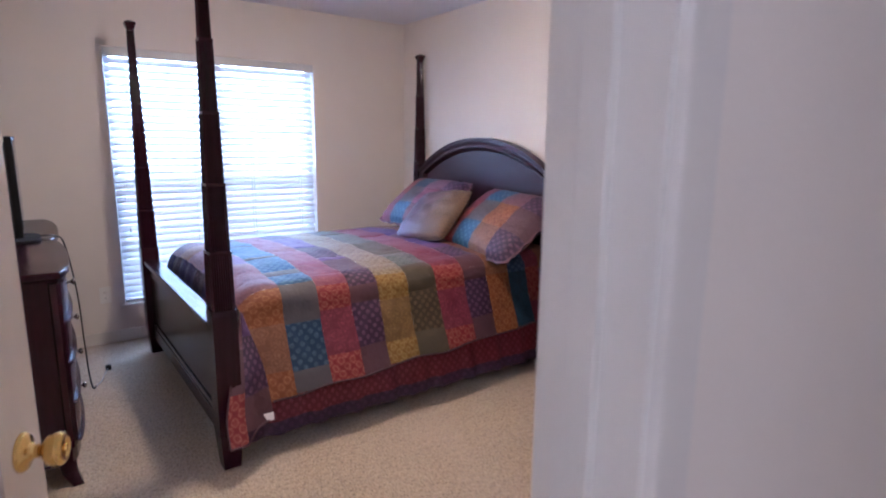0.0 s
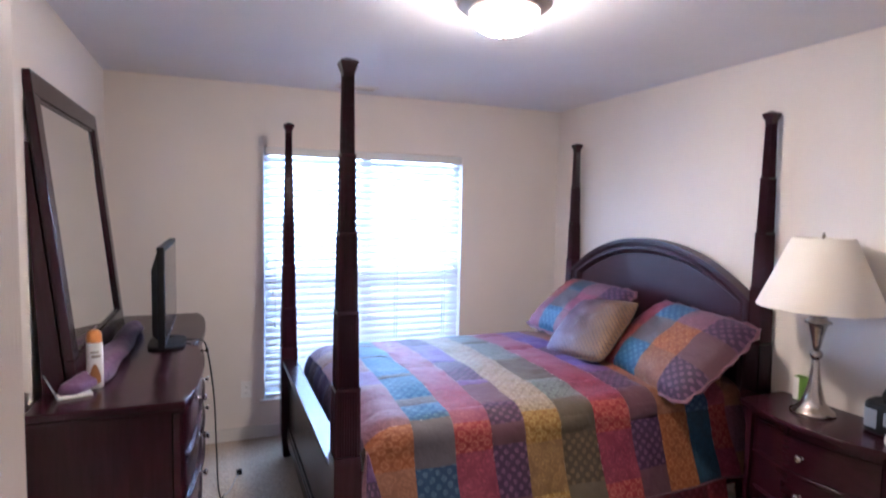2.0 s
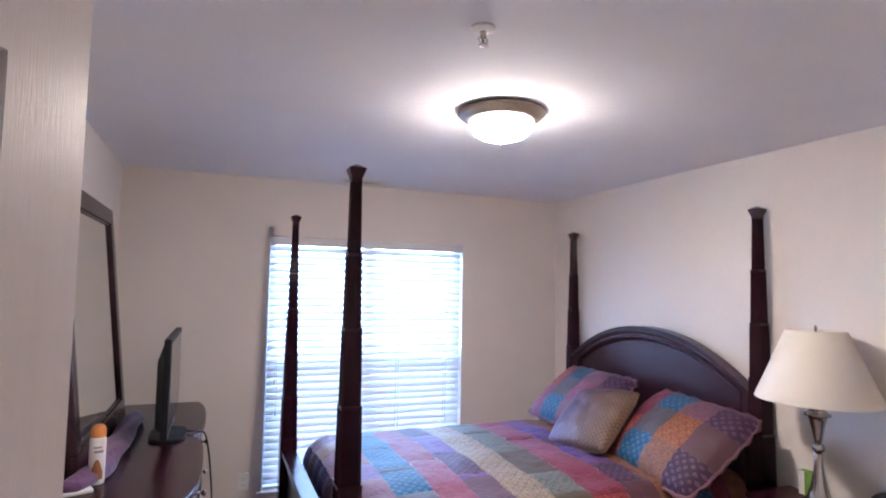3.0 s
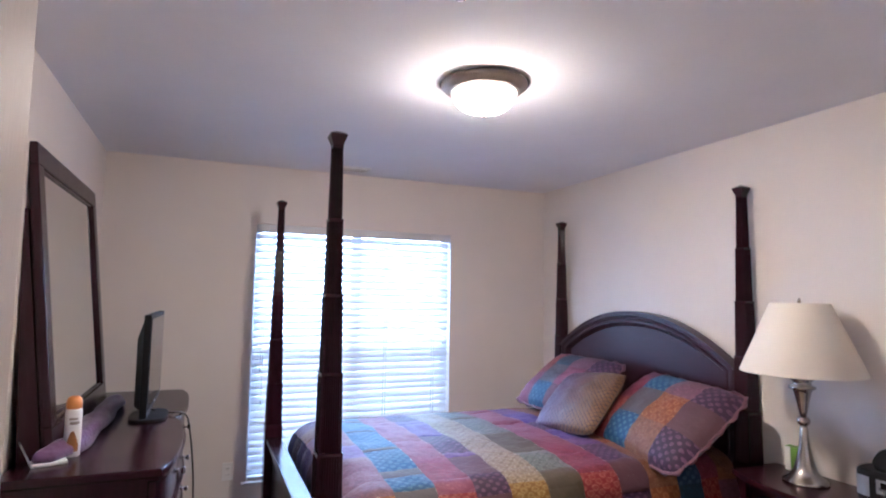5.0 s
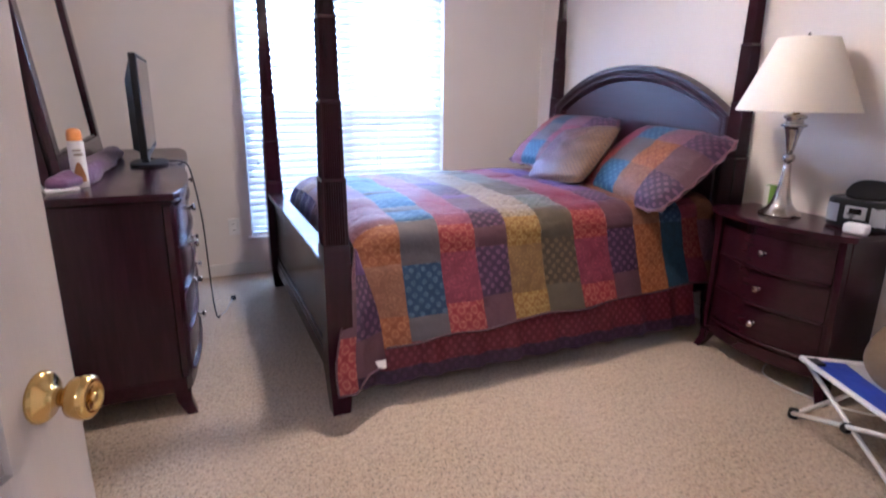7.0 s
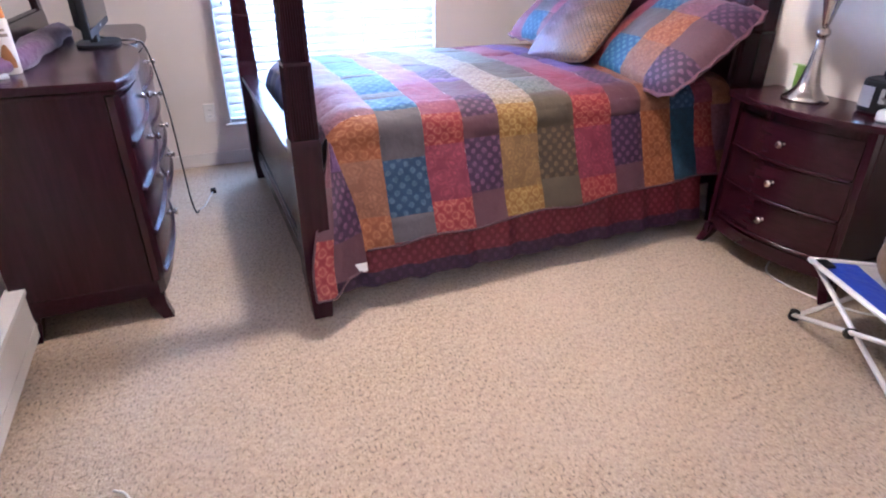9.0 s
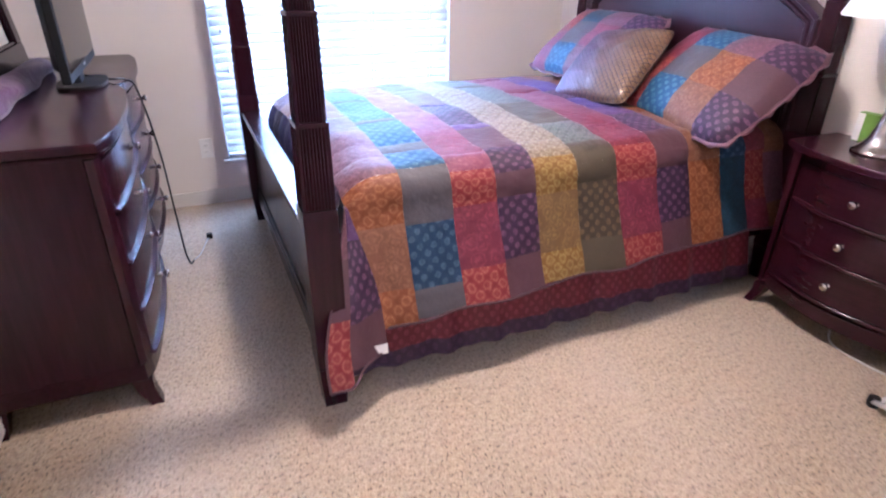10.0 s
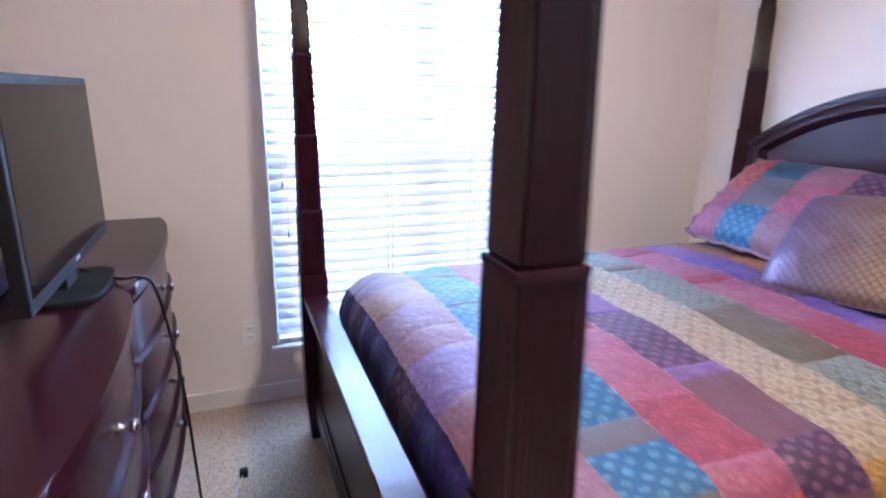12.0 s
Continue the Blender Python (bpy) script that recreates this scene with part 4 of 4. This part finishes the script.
oval = [(-0.02 + 0.085 * math.copysign(abs(math.cos(a)) ** 0.6, math.cos(a)), 0.15 * math.copysign(abs(math.sin(a)) ** 0.6, math.sin(a))) for a in [2 * math.pi * k / 40 for k in range(40)]]
part("stand", slab(oval, 0.0, 0.014, 0.005, 2), BLACKP, tv)
part("badge", block(0.0005, 0.002, -0.02, 0.02, 0.076, 0.084), SILVERP, tv)

cord = thing("power_cord", "black power cord hanging from the dresser to the carpet", "cord")
run = curve_points([(0.99, 4.66, DTOP + 0.02), (1.04, 4.64, DTOP + 0.006), (1.10, 4.57, DTOP + 0.012), (1.135, 4.60, DTOP + 0.004), (1.172, 4.60, 0.86), (1.205, 4.61, 0.60), (1.215, 4.63, 0.30), (1.222, 4.63, 0.10), (1.235, 4.655, 0.012), (1.25, 4.69, 0.006)], 8)
part("cable", tube(run, 0.0042, 8), BLACKP, cord, smooth=True)
part("lead", tube(curve_points([(1.25, 4.69, 0.006), (1.285, 4.75, 0.008), (1.31, 4.84, 0.012), (1.338, 4.930, 0.016)], 8), 0.0028, 8), SILVERP, cord, "thin grey lead", smooth=True)
part("plug", block(1.325, 1.355, 4.922, 4.952, 0.004, 0.032, 0.005), BLACKP, cord, "black plug end")

# things on the dresser
can = thing("air_freshener", "white aerosol can with an orange cap", "spray can", (0.79, 3.90, DTOP))
part("can", lathe([(0.026, 0.0), (0.028, 0.003), (0.028, 0.165), (0.024, 0.175)], 32), WHITEP, can, smooth=True)
swirl = bmesh.new()
for k in range(14):
    a0, a1 = -2.2 + k * 0.11, -2.2 + (k + 1) * 0.11
    h0, h1 = 0.025 + 0.05 * math.sin(math.pi * k / 14) ** 1.2, 0.025 + 0.05 * math.sin(math.pi * (k + 1) / 14) ** 1.2
    q = [(0.0287 * math.cos(a0), 0.0287 * math.sin(a0), 0.02), (0.0287 * math.cos(a1), 0.0287 * math.sin(a1), 0.02), (0.0287 * math.cos(a1), 0.0287 * math.sin(a1), 0.02 + h1), (0.0287 * math.cos(a0), 0.0287 * math.sin(a0), 0.02 + h0)]
    swirl.faces.new([swirl.verts.new(v) for v in q])
part("printed_swirl", swirl, BROWNP, can, "brown and orange printed swirl")
for z0, z1, w0, w1 in ((0.135, 0.142, -1.9, -0.9), (0.118, 0.128, -1.8, -0.7)):
    bm = sheet(lambda a, b: Vector((0.0287 * math.cos(w0 + (w1 - w0) * a), 0.0287 * math.sin(w0 + (w1 - w0) * a), z0 + (z1 - z0) * b)), 8, 1)
    part("print_bar", bm, PEWTER, can, "grey printed bar")
part("cap", lathe([(0.024, 0.172), (0.026, 0.176), (0.026, 0.198), (0.022, 0.212), (0.012, 0.219), (0.001, 0.220)], 28), ORANGEP, can, "rounded orange cap", smooth=True)

card = thing("phone_stand", "small white stand with a slim upright panel", "stand", (0.735, 3.80, DTOP), 20)
part("base", block(-0.05, 0.06, -0.03, 0.03, 0.0, 0.012, 0.004), WHITEP, card)
bm = loft([[(-0.052, -0.03, 0.010), (-0.046, -0.03, 0.010), (-0.046, 0.03, 0.010), (-0.052, 0.03, 0.010)], [(-0.085, -0.03, 0.085), (-0.080, -0.03, 0.085), (-0.080, 0.03, 0.085), (-0.085, 0.03, 0.085)]])
part("panel", bm, SILVERP, card)

towel = thing("rolled_towel", "purple and mauve cloth bunched along the mirror base", "cloth")
tw = curve_points([(0.725, 3.78, DTOP), (0.79, 3.98, DTOP), (0.80, 4.24, DTOP), (0.805, 4.52, DTOP), (0.81, 4.82, DTOP), (0.81, 4.96, DTOP)], 10)
bm = bmesh.new()
rings = []
for i, p in enumerate(tw):
    t = i / (len(tw) - 1)
    rr = 0.012 + 0.030 * math.sin(math.pi * min(1, 0.08 + t * 0.86)) ** 0.5
    ring = []
    for k in range(16):
        a = 2 * math.pi * k / 16
        r2 = rr * (1 + 0.16 * math.sin(3 * a + i * 0.35) + 0.22 * noise.noise(Vector((i * 0.2, math.cos(a) * 1.5, math.sin(a) * 1.5))))
        ring.append(p + Vector((r2 * 1.15 * math.cos(a), 0.0, max(0.001, rr * 0.82 + r2 * math.sin(a)))))
    rings.append(ring)
loft(rings, bm)
part("cloth", bm, PURPLE_CLOTH, towel, smooth=True)

# ---- nightstand ----
NSY, NTOP = 3.028, 0.738


def ns_bow(y, half, corner, rise):
    return corner - rise * (1 - ((y - NSY) / half) ** 2)


def build_nightstand():
    n = thing("nightstand", "dark cherry bow-front nightstand with three drawers", "nightstand")
    back = RX - 0.02

    def outline(half, corner, rise, k=20):
        ys = [NSY - half + 2 * half * i / k for i in range(k + 1)]
        return [(back, NSY - half)] + [(ns_bow(y, half, corner, rise), y) for y in ys] + [(back, NSY + half)]

    part("body", slab(outline(0.315, 3.570, 0.080), 0.105, NTOP - 0.026), WZ, n)
    part("top", slab(outline(0.350, 3.528, 0.092, 28), NTOP - 0.026, NTOP, 0.008, 3), WY, n)
    part("base_moulding", slab(outline(0.320, 3.563, 0.082), 0.095, 0.160, 0.005), WY, n)
    for y, sy in ((NSY - 0.30, -1), (NSY + 0.30, 1)):
        for x, sx in ((3.565, -1), (back - 0.03, 0)):
            bm = loft([[(x - 0.018 + 0.022 * sx, y - 0.018 + 0.030 * sy, 0), (x + 0.018 + 0.022 * sx, y - 0.018 + 0.030 * sy, 0), (x + 0.018 + 0.022 * sx, y + 0.018 + 0.030 * sy, 0), (x - 0.018 + 0.022 * sx, y + 0.018 + 0.030 * sy, 0)],
                       [(x - 0.025, y - 0.022 + 0.008 * sy, 0.055), (x + 0.025, y - 0.022 + 0.008 * sy, 0.055), (x + 0.025, y + 0.022 + 0.008 * sy, 0.055), (x - 0.025, y + 0.022 + 0.008 * sy, 0.055)],
                       [(x - 0.026, y - 0.026, 0.098), (x + 0.028, y - 0.026, 0.098), (x + 0.028, y + 0.026, 0.098), (x - 0.026, y + 0.026, 0.098)]])
            part("leg", bm, WZ, n)
        bm = loft([[(3.545, y + 0.018 * sy, 0.12), (3.585, y + 0.018 * sy, 0.12), (3.585, y + 0.002 * sy, 0.12), (3.545, y + 0.002 * sy, 0.12)], [(3.530, y + 0.012 * sy, NTOP - 0.03), (3.57, y + 0.012 * sy, NTOP - 0.03), (3.57, y - 0.02 * sy, NTOP - 0.03), (3.530, y - 0.02 * sy, NTOP - 0.03)]])
        part("corner_post", bm, WZ, n)
    for z0, z1 in ((0.180, 0.334), (0.347, 0.501), (0.514, 0.668)):
        ys = [NSY - 0.272 + 0.544 * i / 18 for i in range(19)]
        fr = [(ns_bow(y, 0.315, 3.566, 0.082), y) for y in ys]
        dr = part("drawer", slab(fr + [(x + 0.04, y) for x, y in reversed(fr)], z0, z1, 0.003), WY, n)
        part("lower_lip", slab([(x - 0.017, y) for x, y in fr] + [(x + 0.02, y) for x, y in reversed(fr)], z0 - 0.006, z0 + 0.006, 0.004, 3), WY, dr)
        prof = [(0.011, 0.0), (0.011, -0.003), (0.006, -0.006), (0.005, -0.014), (0.010, -0.018), (0.0155, -0.022), (0.016, -0.028), (0.011, -0.033), (0.001, -0.034)]
        part("knob", lathe(prof, 20, (3.486, NSY, (z0 + z1) / 2), "x"), NICKEL, dr, "round satin nickel knob", smooth=True)


build_nightstand()

lamp = thing("table_lamp", "brushed nickel table lamp with a cream cone shade", "lamp", (3.655, 3.112, NTOP))
lamp.scale = (1.0, 1.0, 1.03)
part("base", lathe([(0.088, 0.0), (0.088, 0.008), (0.081, 0.016), (0.064, 0.028), (0.045, 0.052), (0.034, 0.090), (0.024, 0.135), (0.018, 0.185), (0.016, 0.225), (0.012, 0.232)], 44), NICKEL, lamp, smooth=True)
part("ball", lathe([(0.010, 0.230), (0.022, 0.238), (0.027, 0.252), (0.022, 0.266), (0.012, 0.273)], 32), NICKEL, lamp, smooth=True)
part("column", lathe([(0.012, 0.272), (0.017, 0.290), (0.024, 0.330), (0.034, 0.372), (0.040, 0.384), (0.052, 0.388), (0.052, 0.396), (0.036, 0.402), (0.034, 0.416), (0.046, 0.424), (0.046, 0.432), (0.026, 0.440)], 36), NICKEL, lamp, smooth=True)
part("socket", lathe([(0.014, 0.440), (0.014, 0.520), (0.008, 0.53)], 16), BRASS, lamp, smooth=True)
bm = lathe([(0.243, 0.452), (0.244, 0.456), (0.118, 0.746), (0.116, 0.748), (0.114, 0.746), (0.240, 0.457)], 72)
for f in [f for f in bm.faces if len(f.verts) > 8]:
    bm.faces.remove(f)
part("shade", bm, SHADE, lamp, "cream linen cone shade", smooth=True)
part("harp", tube(curve_points([(0, 0.02, 0.45), (0, 0.06, 0.56), (0, 0.045, 0.70), (0, 0.0, 0.738), (0, -0.045, 0.70), (0, -0.06, 0.56), (0, -0.02, 0.45)], 6), 0.002, 6), BRASS, lamp, smooth=True)
for k in range(3):
    a = 2 * math.pi * k / 3 + 0.4
    part("spider_arm", tube([(0, 0, 0.738), (0.115 * math.cos(a), 0.115 * math.sin(a), 0.742)], 0.002, 6), BRASS, lamp)
part("finial", lathe([(0.006, 0.738), (0.004, 0.746), (0.008, 0.752), (0.006, 0.764), (0.001, 0.772)], 16), NICKEL, lamp, smooth=True)

# radio with its lid up
rad = thing("cd_radio", "black and silver portable disc radio, lid open", "radio", (3.735, 2.80, NTOP), 8)
ell = lambda rx, ry, n=40: [(rx * math.copysign(abs(math.cos(t)) ** 0.65, math.cos(t)), ry * math.copysign(abs(math.sin(t)) ** 0.65, math.sin(t))) for t in [2 * math.pi * k / n for k in range(n)]]
part("body", slab(ell(0.085, 0.125), 0.0, 0.125, 0.018, 3), BLACKP, rad)
part("disc_well", lathe([(0.068, 0.125), (0.068, 0.1275), (0.060, 0.1275), (0.058, 0.1265), (0.001, 0.1265)], 32), SCREEN, rad)
for y, w in ((-0.085, 0.052), (0.085, 0.052)):
    bm = sheet(lambda a, b: Vector((-0.0865 + 0.02 * abs((y + (a - 0.5) * w) / 0.125) ** 3 * 1.6, y + (a - 0.5) * w, 0.025 + 0.075 * b)), 6, 1)
    part("speaker_grille", bm, SILVERP, rad, "silver mesh speaker grille")
part("display_panel", block(-0.0885, -0.080, -0.045, 0.035, 0.045, 0.098, 0.003), SILVERP, rad)
part("display", block(-0.0900, -0.0886, -0.028, 0.018, 0.066, 0.09), SCREEN, rad)
for k in range(5):
    part("button", block(-0.0895, -0.083, -0.038 + k * 0.015, -0.028 + k * 0.015, 0.030, 0.040, 0.002), BLACKP, rad)
lid = slab(ell(0.070, 0.085, 32), 0.0, 0.010, 0.004, 2)
bmesh.ops.transform(lid, matrix=pose(0.035, 0, 0.150, 0, -28, 0), verts=lid.verts)
part("lid", lid, BLACKP, rad, "raised glossy black disc lid")

box = thing("charger", "small rounded white charger block", "charger", (3.598, 2.735, NTOP), 12)
part("body", block(-0.028, 0.028, -0.042, 0.042, 0.0, 0.042, 0.014, 4), WHITEP, box, smooth=True)
gr = thing("green_box", "small bright green carton behind the lamp", "carton", (3.775, 3.240, NTOP), 6)
part("carton", block(-0.02, 0.02, -0.040, 0.040, 0.0, 0.110, 0.002), GREENP, gr)
part("carton_side", block(-0.021, -0.0195, 0.014, 0.039, 0.002, 0.108), WHITEP, gr, "pale printed edge")
cab = thing("white_cable", "white cable looped on the carpet by the nightstand", "cable")
part("cable", tube(curve_points([(3.80, 2.95, 0.05), (3.70, 3.05, 0.01), (3.60, 3.02, 0.006), (3.545, 2.96, 0.006), (3.535, 2.86, 0.006), (3.56, 2.72, 0.006), (3.62, 2.60, 0.006), (3.72, 2.50, 0.006)], 8), 0.004, 8), CORDW, cab, smooth=True)

# ---- folding chair with a cushion ----
ch = thing("folding_chair", "low folding beach chair in blue and white canvas", "chair", (3.34, 2.68, 0), -22)
# local: x from the seat's front to its back, -y across the seat
SW = 0.56


def seat_at(x0, x1):
    def at(a, b):
        x, y = x0 + (x1 - x0) * a, -SW * b
        sag = 0.035 * math.sin(math.pi * b) * (0.15 + 0.85 * x / 0.46)
        return Vector((x, y, 0.262 - 0.11 * x - sag))
    return at


for x0, x1, cloth in ((0.0, 0.17, CANVAS_BLUE), (0.17, 0.46, CANVAS_WHITE)):
    part("seat_panel", sheet(seat_at(x0, x1), 6, 12), cloth, ch, smooth=True)
part("corner_pocket", block(-0.006, 0.05, -0.06, 0.0, 0.258, 0.268, 0.004), BLACKP, ch, "dark reinforced seat corner")


def back_at(a, b):
    return Vector((0.42 + 0.16 * a, -SW * b, 0.24 + 0.50 * a - 0.0)) + Vector((0.03 * math.sin(math.pi * b), 0, 0))


part("back_panel", sheet(back_at, 10, 10), CANVAS_BLUE, ch, "bright blue canvas back", smooth=True)
FEET = ((0.0, 0.0), (0.44, 0.0), (0.44, -SW), (0.0, -SW))
for y in (0.004, -SW - 0.004):
    part("seat_rail", tube([(-0.01, y, 0.264), (0.46, y, 0.214)], 0.009, 10), TUBE, ch, smooth=True)
    part("back_rail", tube([(0.40, y, 0.20), (0.585, y, 0.76)], 0.009, 10), TUBE, ch, smooth=True)
part("front_rail", tube([(-0.008, 0.006, 0.264), (-0.008, -SW - 0.006, 0.264)], 0.010, 10), TUBE, ch, smooth=True)
# crossed legs on each side of the frame, pivoted where they meet
for (xa, ya), (xb, yb) in zip(FEET, FEET[1:] + FEET[:1]):
    out = Vector((yb - ya, xa - xb, 0)).normalized() * 0.009
    for (px, py), (qx, qy), side in (((xa, ya), (xb, yb), 1), ((xb, yb), (xa, ya), -1)):
        low, high = Vector((px, py, 0.020)) + side * out, Vector((qx, qy, 0.255 - 0.11 * qx)) + side * out
        part("leg", tube([low, high], 0.009, 10), TUBE, ch, smooth=True)
    mid = Vector(((xa + xb) / 2, (ya + yb) / 2, 0.130))
    part("joint", lathe([(0.015, -0.018), (0.019, -0.010), (0.019, 0.010), (0.015, 0.018)], 14, mid, "y" if abs(xa - xb) > 0.1 else "x"), BLACKP, ch, "black plastic pivot joint")
for fx, fy in FEET:
    part("foot_cap", lathe([(0.017, 0.0), (0.021, 0.012), (0.018, 0.036)], 14, (fx, fy, 0)), BLACKP, ch, "black plastic foot")

cu = thing("seat_cushion", "round padded tan cushion lying in the chair", "cushion")
cu.matrix_world = Matrix.Translation((3.63, 2.36, 0.37)) @ Matrix.Rotation(radians(-22), 4, "Z") @ Matrix.Rotation(radians(-30), 4, "Y")
bm = lathe([(0.001, -0.055), (0.15, -0.055), (0.22, -0.045), (0.250, -0.015), (0.252, 0.012), (0.225, 0.05), (0.15, 0.075), (0.001, 0.085)], 48)
part("pad", bm, TAN, cu, smooth=True)

st = thing("white_string", "short white cord lying on the carpet by the door", "cord")
part("cord", tube(curve_points([(0.955, 2.81, 0.006), (0.985, 2.785, 0.008), (1.002, 2.735, 0.006), (0.996, 2.66, 0.006), (1.01, 2.58, 0.006)], 8), 0.003, 6), CORDW, st, smooth=True)
